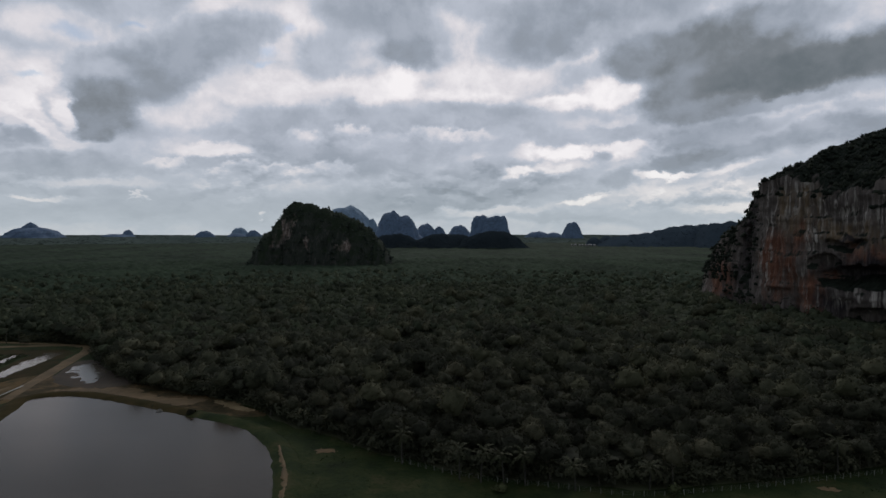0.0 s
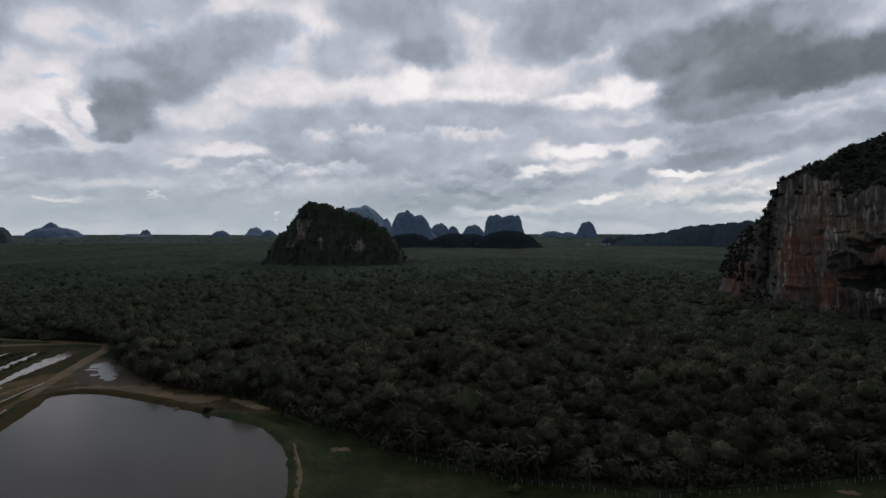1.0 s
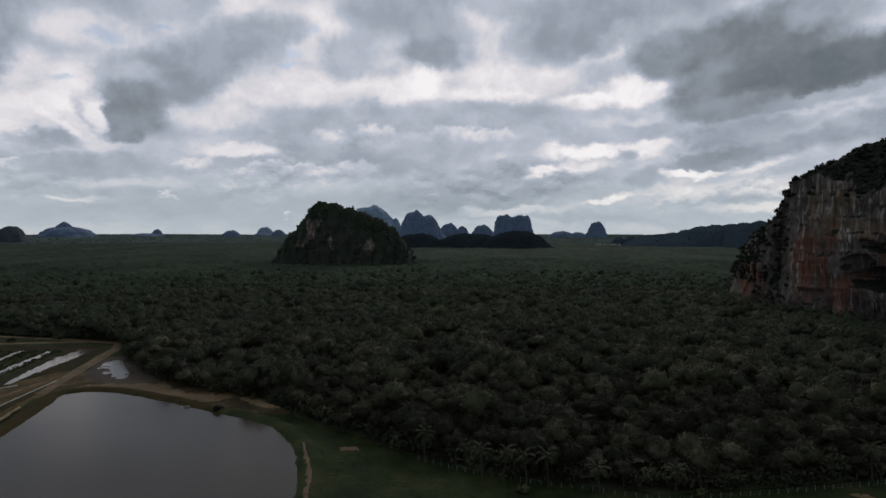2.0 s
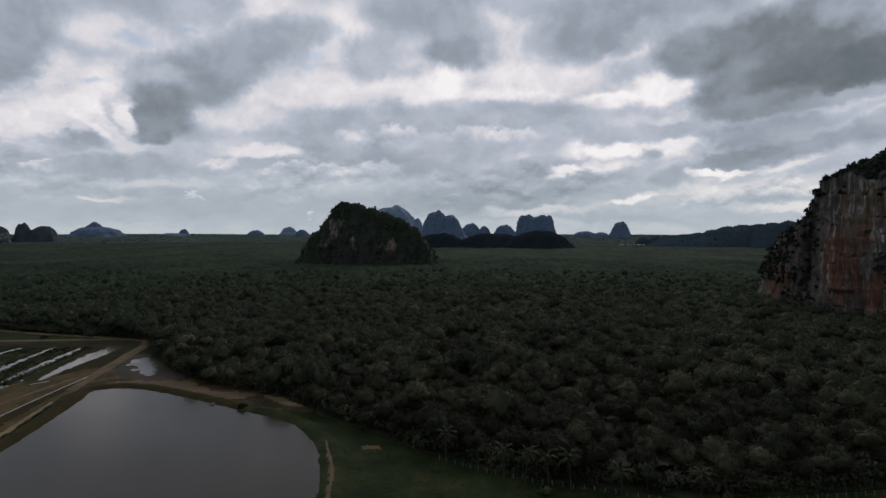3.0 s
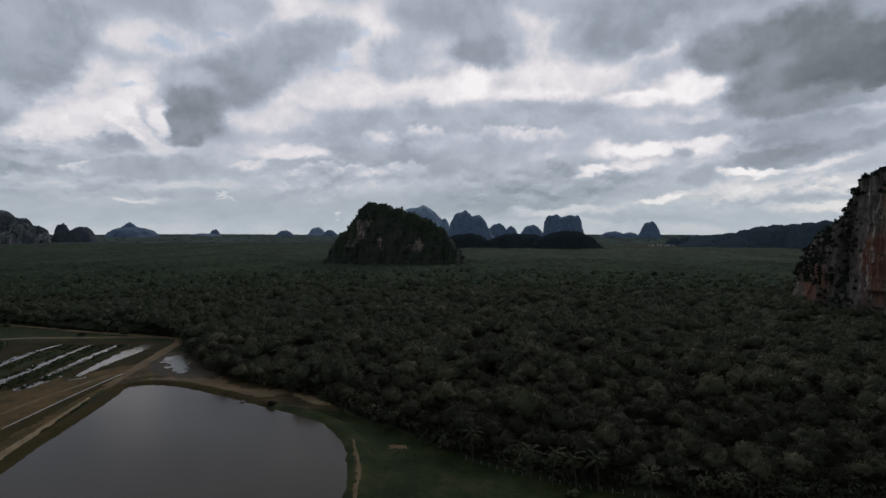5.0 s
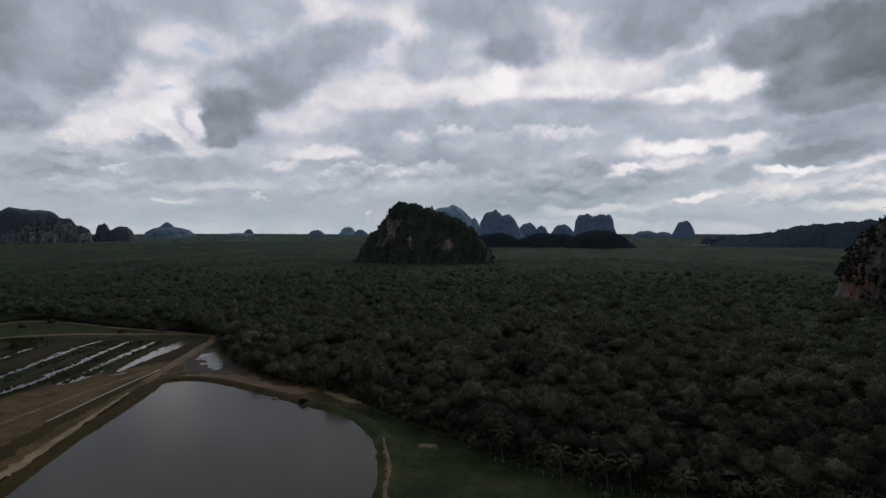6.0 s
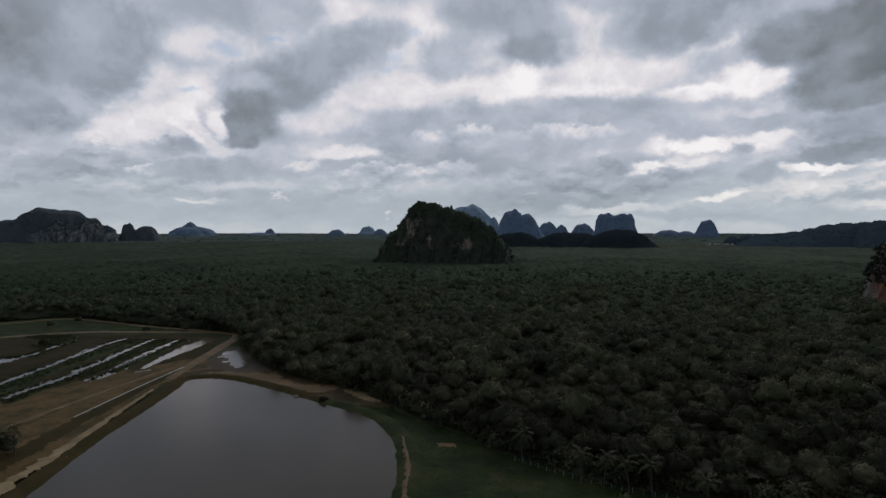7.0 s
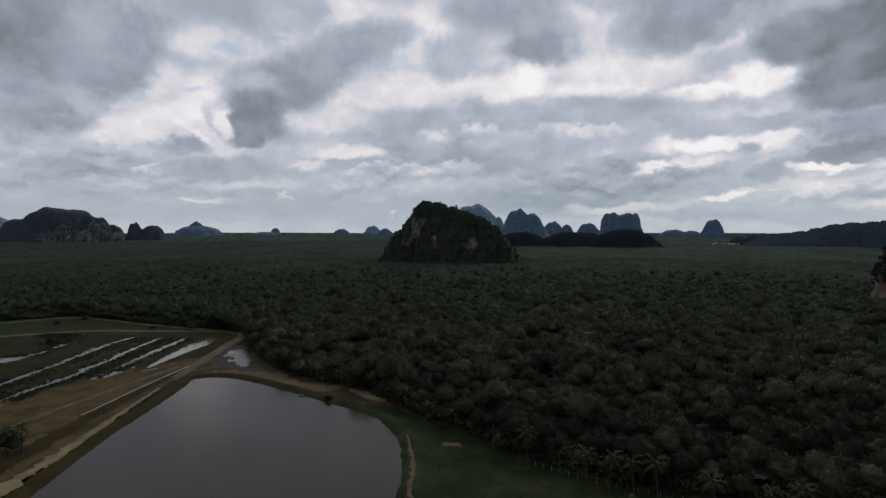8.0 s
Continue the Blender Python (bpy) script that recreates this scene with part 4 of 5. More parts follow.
def dome_crown(radius, tall, lumps, rows, cols, leaves, leaf, seed):
    """A closed crown: rounded boughs grown into one dome, with leaf sprays standing out of it. Quads with the way each corner faces."""
    r = np.random.default_rng(seed)
    a = r.uniform(0, 2 * math.pi, lumps) + np.arange(lumps) * 2.4
    up = np.linspace(-0.15, 0.95, lumps) + r.normal(0, 0.12, lumps)
    ring = np.sqrt(1 - np.clip(up, 0, 1) ** 2) * r.uniform(0.45, 0.85, lumps)
    centres = np.stack([np.cos(a) * ring, np.sin(a) * ring, up * 0.62], 1)
    sizes = r.uniform(0.22, 0.44, lumps)
    centres, sizes = np.concatenate([centres, [(0, 0, 0.1)]]), np.append(sizes, 0.55)

    def surface(v):
        b = v @ centres.T
        disc = b ** 2 - (np.sum(centres ** 2, 1) - sizes ** 2)
        far = np.where(disc > 0, b + np.sqrt(np.maximum(disc, 0)), 0)
        k = far.argmax(-1)
        p = v * far.max(-1)[..., None]
        out = p - centres[k]
        return p, out / (np.linalg.norm(out, axis=-1)[..., None] + 1e-6)

    el = np.linspace(-0.35, math.pi / 2 - 0.02, rows + 1)
    az = np.arange(cols) * 2 * math.pi / cols
    ee, aa = np.meshgrid(el, az, indexing="ij")
    aa = aa + r.uniform(-0.3, 0.3, (rows + 1, cols)) / cols * 2
    p, w = surface(np.stack([np.cos(ee) * np.cos(aa), np.cos(ee) * np.sin(aa), np.sin(ee)], -1).reshape(-1, 3))
    w = 0.6 * w + 0.5 * p + r.normal(0, 0.22, w.shape)
    p *= 0.80 + r.normal(0, 0.09, (len(p), 1))
    f = grid_faces(rows + 1, cols, True)
    stretch = np.array([radius, radius, tall])
    dome = np.concatenate([p[f] * stretch, w[f] + (0, 0, 0.15)], 1)
    v = r.normal(size=(leaves, 3))
    v[:, 2] = np.abs(v[:, 2]) - 0.25
    v /= np.linalg.norm(v, axis=1)[:, None]
    q, face = surface(v)
    crown_way = q / (np.linalg.norm(q, axis=1)[:, None] + 1e-6)
    q = q * stretch * r.uniform(0.84, 1.1, (leaves, 1))
    nrm = face + r.normal(0, 0.8, q.shape)
    nrm /= np.linalg.norm(nrm, axis=1)[:, None]
    t = np.cross(nrm, r.normal(size=q.shape))
    t /= np.linalg.norm(t, axis=1)[:, None]
    b = np.cross(nrm, t)
    s = leaf * r.uniform(0.6, 1.3, (leaves, 1))
    face = 0.55 * face + 0.5 * crown_way + r.normal(0, 0.25, q.shape) + (0, 0, 0.15)
    spray = np.stack([q - t * s, q - b * s * 0.7, q + t * s, q + b * s * 0.7, face, face, face, face], 1)
    return np.concatenate([dome, spray])


CLIFF_PLAN = spline(FOOT, 8, True)


def free_places(r0, r1, cell, b0=-52.5, b1=41):
    """A loosely even sowing of the plain between two distances, clear of the farmland and the hills."""
    n = int(0.5 * radians(b1 - b0) * (r1 ** 2 - r0 ** 2) / cell ** 2)
    lim = int(r1 / cell) + 1
    gx, gy = np.meshgrid(np.arange(-lim, lim), np.arange(-lim, lim))
    x = (gx.ravel() + (gy.ravel() % 2) * 0.5 + rng.uniform(-0.42, 0.42, gx.size)) * cell
    y = (gy.ravel() + rng.uniform(-0.42, 0.42, gx.size)) * cell
    r, b = np.hypot(x, y), np.degrees(np.arctan2(x, y))
    ok = (r > r0) & (r < r1) & (b > b0) & (b < b1) & ~inside(CLEARING, x, y) & ~inside(CLIFF_PLAN, x, y)
    ok &= ((x + 205) / 110) ** 2 + ((y - 1052) / 62) ** 2 > 1
    return x[ok], y[ok], r[ok]


# ---- forest: single trees along the clearing, then the woods behind ----
def limb(a, b, r0, r1, sides=6):
    a, b = Vector(a), Vector(b)
    q = (b - a).to_track_quat("Z", "Y")
    ring = [(math.cos(2 * math.pi * k / sides), math.sin(2 * math.pi * k / sides)) for k in range(sides)]
    v = [a + q @ Vector((c * r0, s * r0, 0)) for c, s in ring] + [b + q @ Vector((c * r1, s * r1, 0)) for c, s in ring]
    f = [(k, (k + 1) % sides, sides + (k + 1) % sides, sides + k) for k in range(sides)]
    return v, f


def woody(name, pieces, material):
    verts, faces = [], []
    for v, f in pieces:
        faces += [tuple(i + len(verts) for i in q) for q in f]
        verts += v
    return mesh_of(name, verts, faces, material, True)


def tree(seed, tall, radius):
    r = random.Random(seed)
    base = new("tree")
    bend = Vector((r.uniform(-0.6, 0.6), r.uniform(-0.6, 0.6), tall * 0.45))
    part("trunk", woody("trunk", [limb((0, 0, -0.3), bend * 0.5, 0.28, 0.22), limb(bend * 0.5, bend, 0.22, 0.15)], BARK), base)
    for k in range(4):
        a = 2 * math.pi * k / 4 + r.uniform(-0.4, 0.4)
        out = radius * r.uniform(0.4, 0.7)
        tip = bend + Vector((math.cos(a) * out, math.sin(a) * out, tall * r.uniform(0.1, 0.3)))
        part("limb", woody("limb", [limb(bend * r.uniform(0.75, 1.0), tip, 0.12, 0.04, 5)], BARK), base)
    q = dome_crown(radius, tall * 0.36, 22, 6, 12, 560, 0.27, 70 + seed)
    part("crown", quads_mesh("crown", raised(q, (bend.x, bend.y, tall * 0.62)), LEAF_NEAR), base)
    return tagged(base, "broad-leaved tree with a rounded dark green crown", "tree", "trees at the wood's edge")


tx, ty, tr = free_places(100, 440, 6.7)
thin = rng.uniform(0, 1, len(tr)) < np.clip((450 - tr) / 140, 0, 1)
tx, ty, tr = tx[thin], ty[thin], tr[thin]
order = np.argsort(np.hypot(tx - 10, ty - 60))
near, rest = order[:290], order[290:]
models = [tree(s, 9.5 + 0.7 * s, 3.7 + 0.4 * (s % 4)) for s in range(8)]
for k, i in enumerate(near):
    m = models[k % 8]
    place = Matrix.Translation((tx[i], ty[i], 0)) @ Matrix.Rotation(rng.uniform(0, 6.28), 4, "Z") @ Matrix.Diagonal((*[rng.uniform(0.75, 1.15)] * 3, 1))
    if k < 8:
        m.matrix_basis = place
    else:
        copy_thing(m, place)

crowns_a = [dome_crown(4.3, 4.4, 20, 5, 10, 210, 0.36, 10 + s) for s in range(8)]
crowns_b = [dome_crown(4.4, 4.4, 11, 4, 8, 30, 0.62, 30 + s) for s in range(8)]


def woods(name, x, y, templates, low, high, size, label, material=None):
    swell = np.array([wob(a, b, 0, 45, 3) for a, b in zip(x, y)])
    places = np.stack([x, y, land(np.hypot(x, y)) + rng.uniform(low, high, len(x)) + 3 * swell], 1)
    ob = new(name, quads_mesh(name, scatter(templates, places, rng.uniform(*size, len(x))), material or LEAF))
    return tagged(ob, label, "forest", kind="stuff")


woods("forest", tx[rest], ty[rest], crowns_a, 4, 9.5, (0.6, 1.4), "dense dark green woodland canopy of rounded crowns")
mx, my, mr = free_places(330, 900, 7.6)
thin = rng.uniform(0, 1, len(mr)) < np.clip((910 - mr) / 320, 0, 1)
mx, my = mx[thin], my[thin]
woods("forest", mx, my, crowns_b, 4, 9.5, (0.6, 1.4), "dense dark green woodland canopy across the plain", LEAF_MID)
# taller, lighter crowns standing out of the wood
ox, oy, orr = free_places(140, 520, 17)
big = rng.uniform(0, 1, len(ox)) < 0.13
places = np.stack([ox[big], oy[big], rng.uniform(9, 12.5, big.sum())], 1)
tagged(new("tall_crowns", quads_mesh("tall_crowns", scatter(crowns_a, places, rng.uniform(1.0, 1.5, big.sum())), OLIVE_LEAF)),
       "lighter olive-green tree crowns above the wood", "forest", kind="stuff")

# shrubs along the edge of the wood
ring = spline(CLEARING[4:24], 60)
pick = ring[rng.integers(0, len(ring), 1800)]
away = pick - np.array([-60.0, 60.0])
away /= np.linalg.norm(away, axis=1)[:, None]
pick = pick + away * (1.0 + 10 * rng.uniform(0, 1, (1800, 1)) ** 1.3) + rng.normal(0, 1.5, (1800, 2))
ok = ~inside(CLEARING, pick[:, 0], pick[:, 1])
pick = pick[ok]
shrubs = [crown_quads(46, 2.6, 2.4, 0.42, 6, 110 + s, 0.5) for s in range(6)]
places = np.stack([pick[:, 0], pick[:, 1], rng.uniform(0.8, 4.2, len(pick))], 1)
tagged(new("shrubs", quads_mesh("shrubs", scatter(shrubs, places, rng.uniform(0.6, 1.2, len(pick))), LEAF)), "dark green shrubs along the edge of the wood", "shrubs", kind="stuff")

edge = spline(CLEARING[1:6], 60)
pick = edge[rng.integers(0, len(edge), 420)] + np.stack([rng.normal(0, 2, 420), rng.uniform(0, 6, 420)], 1)
places = np.stack([pick[:, 0], pick[:, 1], rng.uniform(0.4, 2.8, 420)], 1)
tagged(new("shrubs", quads_mesh("shrubs", scatter(shrubs, places, rng.uniform(0.5, 1.0, 420)), OLIVE_LEAF)), "olive-green shrubs beside the dirt track", "shrubs", kind="stuff")

# the closed canopy: rounded crowns grown together, with the lower leaves between them
def canopy_band(r0, r1, rows, cols, material, crown_size, low, tall, b0=-52.5, b1=41.0):
    ur = np.geomspace(r0, r1, rows)
    ub = np.radians(np.linspace(b0, b1, cols))
    urr, ubb = np.meshgrid(ur, ub, indexing="ij")
    gap = r0 * radians(b1 - b0) / cols * 0.35
    x = urr * np.sin(ubb) + rng.uniform(-gap, gap, urr.shape)
    y = urr * np.cos(ubb) + rng.uniform(-gap, gap, urr.shape)
    z = []
    for a, b in zip(x.ravel(), y.ravel()):
        near_by = noise.voronoi(Vector((a / crown_size, b / crown_size, 0.3)))[0][0]
        z.append(float(land(math.hypot(a, b))) + low + tall * max(0.0, 1 - 1.5 * near_by * near_by) + 0.28 * tall * wob(a, b, 4, 3.5, 3) + 2 * wob(a, b, 0, 45, 3))
    # the band dips under the one before it
    z = np.array(z) - 9 * np.clip(1 - (urr.ravel() - r0) / (0.05 * r0), 0, 1) ** 1.5
    # and comes down to the ground at the edge of the clearing
    if 300 < r0 < 400:
        rim = spline(CLEARING, 10, True)
        off = np.min([np.hypot(x.ravel() - a, y.ravel() - b) for a, b in rim], 0)
        z = 0.3 + (z - 0.3) * np.clip(off / 22, 0.05, 1) ** 0.8
    cells = grid_faces(rows, cols)[:, ::-1]
    cx, cy = x.ravel()[cells].mean(1), y.ravel()[cells].mean(1)
    grown = spline(CLEARING, 4, True)
    ok = ~inside(grown, cx, cy)
    if r0 < 300:
        ok &= ~inside(grown, cx, cy - 6) & ~inside(grown, cx - 5, cy) & ~inside(grown, cx + 5, cy)
    ob = new("canopy", mesh_of("canopy", np.stack([x.ravel(), y.ravel(), z], -1), cells[ok], material, True))
    return tagged(ob, "dark green closed canopy of the wood", "forest", kind="stuff")


canopy_band(135, 335, 90, 240, LEAF, 7.0, 2.4, 2.8)
canopy_band(318, 660, 150, 380, LEAF_MID, 8.5, 5.4, 4.4)
canopy_band(618, 1260, 140, 420, LEAF_FAR, 11.0, 3.5, 8.0)
canopy_band(1180, 2700, 110, 440, LEAF_FAR, 20.0, 5.0, 5.5)
canopy_band(150, 2700, 70, 180, LEAF_MID, 20.0, 3.5, 8.0, 41.0, 307.5)

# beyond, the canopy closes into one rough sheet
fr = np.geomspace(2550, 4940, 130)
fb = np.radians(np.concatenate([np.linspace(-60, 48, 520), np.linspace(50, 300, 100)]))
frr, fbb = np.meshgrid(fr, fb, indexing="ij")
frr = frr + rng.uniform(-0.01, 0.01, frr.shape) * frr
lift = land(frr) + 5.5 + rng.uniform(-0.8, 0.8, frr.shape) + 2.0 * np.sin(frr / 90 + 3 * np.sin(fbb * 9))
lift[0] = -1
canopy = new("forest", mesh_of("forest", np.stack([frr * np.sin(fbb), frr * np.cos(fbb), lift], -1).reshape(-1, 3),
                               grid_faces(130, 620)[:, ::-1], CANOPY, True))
tagged(canopy, "distant hazy green forest canopy stretching to the horizon", "forest", kind="stuff")


def sow(data, count, templates, size, steep, name, label, parent, lowest=8, beyond=None, material=None, bare=(), near_side=None):
    """Bushes and small trees on the slopes of a hill that are not too steep."""
    n = len(data.polygons)
    centre, normal, area = np.zeros(n * 3, np.float32), np.zeros(n * 3, np.float32), np.zeros(n, np.float32)
    data.polygons.foreach_get("center", centre)
    data.polygons.foreach_get("normal", normal)
    data.polygons.foreach_get("area", area)
    centre, normal = centre.reshape(-1, 3), normal.reshape(-1, 3)
    w = area * np.clip((normal[:, 2] - steep) * 5, 0, 1) * (centre[:, 2] > lowest)
    if beyond is not None:
        w *= centre[:, 1] > beyond
    if near_side is not None:
        w *= (centre[:, 0] < near_side[0]) & (centre[:, 1] < near_side[1])
    for x, z, rx, rz in bare:
        w *= ((centre[:, 0] - x) / rx) ** 2 + ((centre[:, 2] - z) / rz) ** 2 > rng.uniform(0.5, 1.1, n)
    pick = rng.choice(n, count, p=w / w.sum())
    places = centre[pick] + rng.normal(0, 1.2, (count, 3)) * (1, 1, 0.2)
    q = scatter(templates, places, rng.uniform(*size, count))
    ob = part(name, quads_mesh(name, q, material or HILL_LEAF), parent, label)
    return tagged(ob, kind="stuff")


bush = [dome_crown(3.2, 3.2, 9, 3, 7, 22, 0.50, 60 + s) for s in range(6)]
far_bush = [dome_crown(4.0, 4.0, 7, 3, 6, 12, 0.9, 80 + s) for s in range(6)]
ridge_crowns = [dome_crown(6.5, 5.2, 7, 3, 7, 0, 1.5, 50 + s) for s in range(6)]
sow(cliff_data, 3600, bush, (0.45, 1.0), 0.22, "woodland", "dark green scrub and trees on the cliff top", cliff, 80, None, None, (), (420, 620))
sow(cliff_data, 120, bush, (0.9, 1.35), 0.25, "woodland", "taller trees standing along the cliff top", cliff, 80, None, None, (), (430, 640))
sow(mound_mesh, 4000, far_bush, (0.35, 1.0), -0.1, "woodland", "dark green scrub and trees on the mound", mound, 4, None, MOUND_LEAF, MOUND_ZONES)
sow(buttress, 1300, bush, (0.4, 0.9), -0.3, "scrub", "dark green scrub clinging to the cliff's shoulder", cliff, 24)
sow(cliff_data, 1100, bush, (0.4, 1.0), -0.15, "scrub", "dark green scrub clinging to the cliff's shoulder", cliff, 4, 447, None, (), (300, 640))
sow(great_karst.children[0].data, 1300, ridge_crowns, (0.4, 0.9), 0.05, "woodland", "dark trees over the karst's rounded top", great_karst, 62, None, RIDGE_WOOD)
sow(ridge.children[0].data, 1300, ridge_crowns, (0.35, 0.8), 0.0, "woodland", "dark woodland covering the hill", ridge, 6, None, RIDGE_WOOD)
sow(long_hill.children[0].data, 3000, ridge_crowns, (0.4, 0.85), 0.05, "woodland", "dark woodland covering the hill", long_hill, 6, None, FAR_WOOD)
# ---- farmland: pond, banks, ditches and tracks ----
POND_EDGE = [(-129, 115), (-141, 154), (-149, 183), (-157, 209), (-161.5, 222), (-157, 228.5), (-149, 230.5), (-136, 228), (-115, 218), (-91, 205), (-68, 193), (-53, 174),
             (-45, 153), (-41, 135), (-43, 112), (-60, 88), (-100, 80), (-122, 92)]
pool("pond", POND_EDGE, 0.35, POND, "large still grey fish pond with an earth bank", per=20, ragged=0.6, grain=3.0)
mid = np.mean(np.array(POND_EDGE), 0)


def round_pond(out):
    return [tuple(mid + (np.array(q) - mid) * (1 + out / np.linalg.norm(np.array(q) - mid))) for q in POND_EDGE]


crest = round_pond(3.6)
ribbon("pond_bank", crest[-2:] + crest[:10], 4.4, 1.2, BANK_SOIL, (-0.4, 0.5, 1, 1, 0.6, 0)[::-1], rough=0.2, label="dark earth bank of the pond", category="bank",
       per=14, grain=3.0)
ribbon("pond_bank", crest[9:] + crest[:1], 4.4, 1.15, GRASS, (-0.4, 0.5, 1, 1, 0.6, 0)[::-1], rough=0.2, label="grassy green bank of the pond", category="bank",
       per=14, grain=3.0, seed=2)
pool("meadow", [tuple(q) for q in CLEARING[::-1]], 0.02, GRASS, "rough dark green grass round pond and fields", "grass", per=5, ragged=1.5)
pool("dry_field", [(-128, 100), (-141, 130), (-154, 170), (-164, 205), (-169, 232), (-176, 255), (-186, 263), (-201, 234), (-209, 200), (-213, 176), (-250, 140), (-240, 85), (-150, 70)], 0.05,
     DRY_GRASS, "dry brown grass field beside the pond", "field", ragged=3)
pool("wet_field", [(-213, 177), (-202, 233), (-185, 263), (-197, 300), (-212, 324), (-262, 320), (-302, 307), (-355, 275), (-340, 215), (-260, 160)], 0.04,
     WET_SOIL, "dark wet weedy field soil between ditches", "field", ragged=3)
pool("dry_field", [(-212, 326), (-262, 322), (-304, 309), (-352, 280), (-385, 325), (-362, 360), (-284, 346), (-228, 338)], 0.045, GRASS,
     "dark green rough grazing between two tracks", "field", ragged=2)
pool("bare_earth", [(-186, 264), (-176, 264), (-156, 246), (-131, 251), (-106, 236), (-90, 229), (-70, 215), (-65, 206), (-90, 208), (-114, 220), (-137, 231), (-158, 234), (-172, 230)],
     0.055, EARTH, "trampled brown earth between the pond and the wood", "earth", ragged=1.5, per=16, grain=4.0)
pool("mud", [(-184, 296), (-166, 292), (-142, 264), (-134, 250), (-154, 243), (-176, 262)], 0.06, RED_SOIL, "dark reddish mud round the puddle", "mud", ragged=2)
DITCH = "narrow flooded ditch between planted beds"


def wet_patches(line, halves, label, seed, ragged=0.9, level=0.1, cell=0.55, along=24):
    """Shallow water among weeds: a sheet of small cells along a line, tattered at its edges and broken by tufts."""
    path = spline(line, along)
    tangent = np.gradient(path, axis=0)
    tangent /= np.linalg.norm(tangent, axis=1)[:, None] + 1e-9
    side = np.stack([-tangent[:, 1], tangent[:, 0]], 1)
    run = np.concatenate([[0], np.cumsum(np.linalg.norm(np.diff(path, axis=0), axis=1))])
    d = np.arange(0, run[-1], cell * 1.3)
    widest = max(halves) * 1.5
    e = np.arange(-widest, widest + cell, cell)
    half = np.interp(d, np.linspace(0, run[-1], len(halves)), halves)
    rows = []
    for k, at_d in enumerate(d):
        q = np.array([np.interp(at_d, run, path[:, i]) for i in (0, 1)])
        w = np.array([np.interp(at_d, run, side[:, i]) for i in (0, 1)])
        rows.append([(*(q + w * v), level) for v in e])
    verts = np.array(rows)
    wet = np.zeros((len(d) - 1, len(e) - 1), bool)
    for i in range(len(d) - 1):
        for j in range(len(e) - 1):
            x, y = verts[i, j, 0], verts[i, j, 1]
            u = abs(e[j] + cell / 2) / half[i]
            wet[i, j] = 1 - u + ragged * (0.8 * wob(x, y, seed, 5.0, 3) + 0.5 * wob(x, y, seed + 9, 1.6, 3)) > 0.1
    cells = grid_faces(len(d), len(e))[wet.ravel()]
    flat = verts.reshape(-1, 3)
    a, b, c = (flat[cells[0][k]] for k in range(3))
    if np.cross(b - a, c - a)[2] < 0:
        cells = cells[:, ::-1]
    used, cells = np.unique(cells, return_inverse=True)
    ob = new("flooded_ditch" if "ditch" in label else "puddle", mesh_of("water", flat[used], cells.reshape(-1, 4), SHALLOW))
    return tagged(ob, label, "water", kind="structure")


wet_patches([(-196, 240), (-200, 256), (-205, 281), (-210, 316)], [1.2, 3.2, 5.0, 4.6], "wide flooded ditch reflecting the pale sky", 1, 0.45)
wet_patches([(-194.5, 233), (-190.3, 239.3)], [0.7, 0.8], DITCH, 2, 0.3)
wet_patches([(-212, 272), (-217, 290), (-221, 311)], [0.9, 1.3, 1.0], DITCH, 3, 0.8)
wet_patches([(-204, 215), (-204, 228), (-211, 250), (-219, 275), (-227, 311)], [2.0, 3.6, 2.6, 2.0, 1.7], DITCH, 4, 0.8)
wet_patches([(-217, 224), (-223, 236), (-226, 248), (-235, 276), (-243, 309)], [3.2, 3.8, 2.6, 1.5, 1.2], DITCH, 5, 1.3)
wet_patches([(-230, 180), (-235, 199), (-245, 238), (-259, 284), (-260, 308)], [2.2, 2.0, 1.9, 2.3, 1.6], DITCH, 6, 0.8)
wet_patches([(-281, 226), (-276, 240), (-275, 252), (-276, 262)], [6.5, 5.5, 3.6, 1.6], DITCH, 7, 0.9)
wet_patches([(-279, 268), (-284, 282), (-289, 296)], [1.2, 2.4, 2.4], DITCH, 8, 0.8)
wet_patches([(-207, 168), (-213, 185), (-216, 202), (-219, 224)], [1.6, 1.6, 3.0, 2.2], DITCH, 9, 1.2)

wet_patches([(-176, 289), (-170, 276), (-160, 262), (-153, 251)], [4.5, 6.0, 4.8, 2.0], "shallow puddle reflecting the pale sky", 10, 0.9)
ribbon("irrigation_channel", [(-168, 172), (-171, 190), (-175, 215), (-179, 247)], [0.22, 0.32, 0.38, 0.42], 0.14, POST, (0, 1, 1, 1, 1, 0), 0.1, 0.15,
       label="straight narrow pale concrete channel beside the track", category="channel", seed=8)

BED = "raised planted bed with low dark green crops"
beds = [([(-226, 190), (-232, 216), (-243, 258), (-251, 304)], 5.2), ([(-214, 222), (-220, 247), (-228, 276), (-235, 308)], 3.4),
        ([(-205, 232), (-213, 270), (-222, 308)], 2.4), ([(-207, 182), (-211, 200), (-213, 216)], 2.2), ([(-290, 280), (-300, 300), (-318, 300)], 9.0),
        ([(-299, 232), (-318, 262)], 8.0)]
bed_lines = []
for k, (line, half) in enumerate(beds):
    ribbon("planted_bed", line, half, 0.3, CROP, (0, 0.9, 1, 1, 0.9, 0), 0.03, 0.3, 14, BED, "planted bed", 10.0 + k)
    bed_lines.append((spline(line, 20), half))
ribbon("earth_bed", [(-243, 185), (-250, 215), (-262, 262), (-273, 303)], 6.0, 0.4, WET_SOIL, (0, 0.9, 1, 0.8, 0.9, 0), 0.03, 0.3, 14,
       "dark weedy earth bed between ditches", "earth bed", 20)
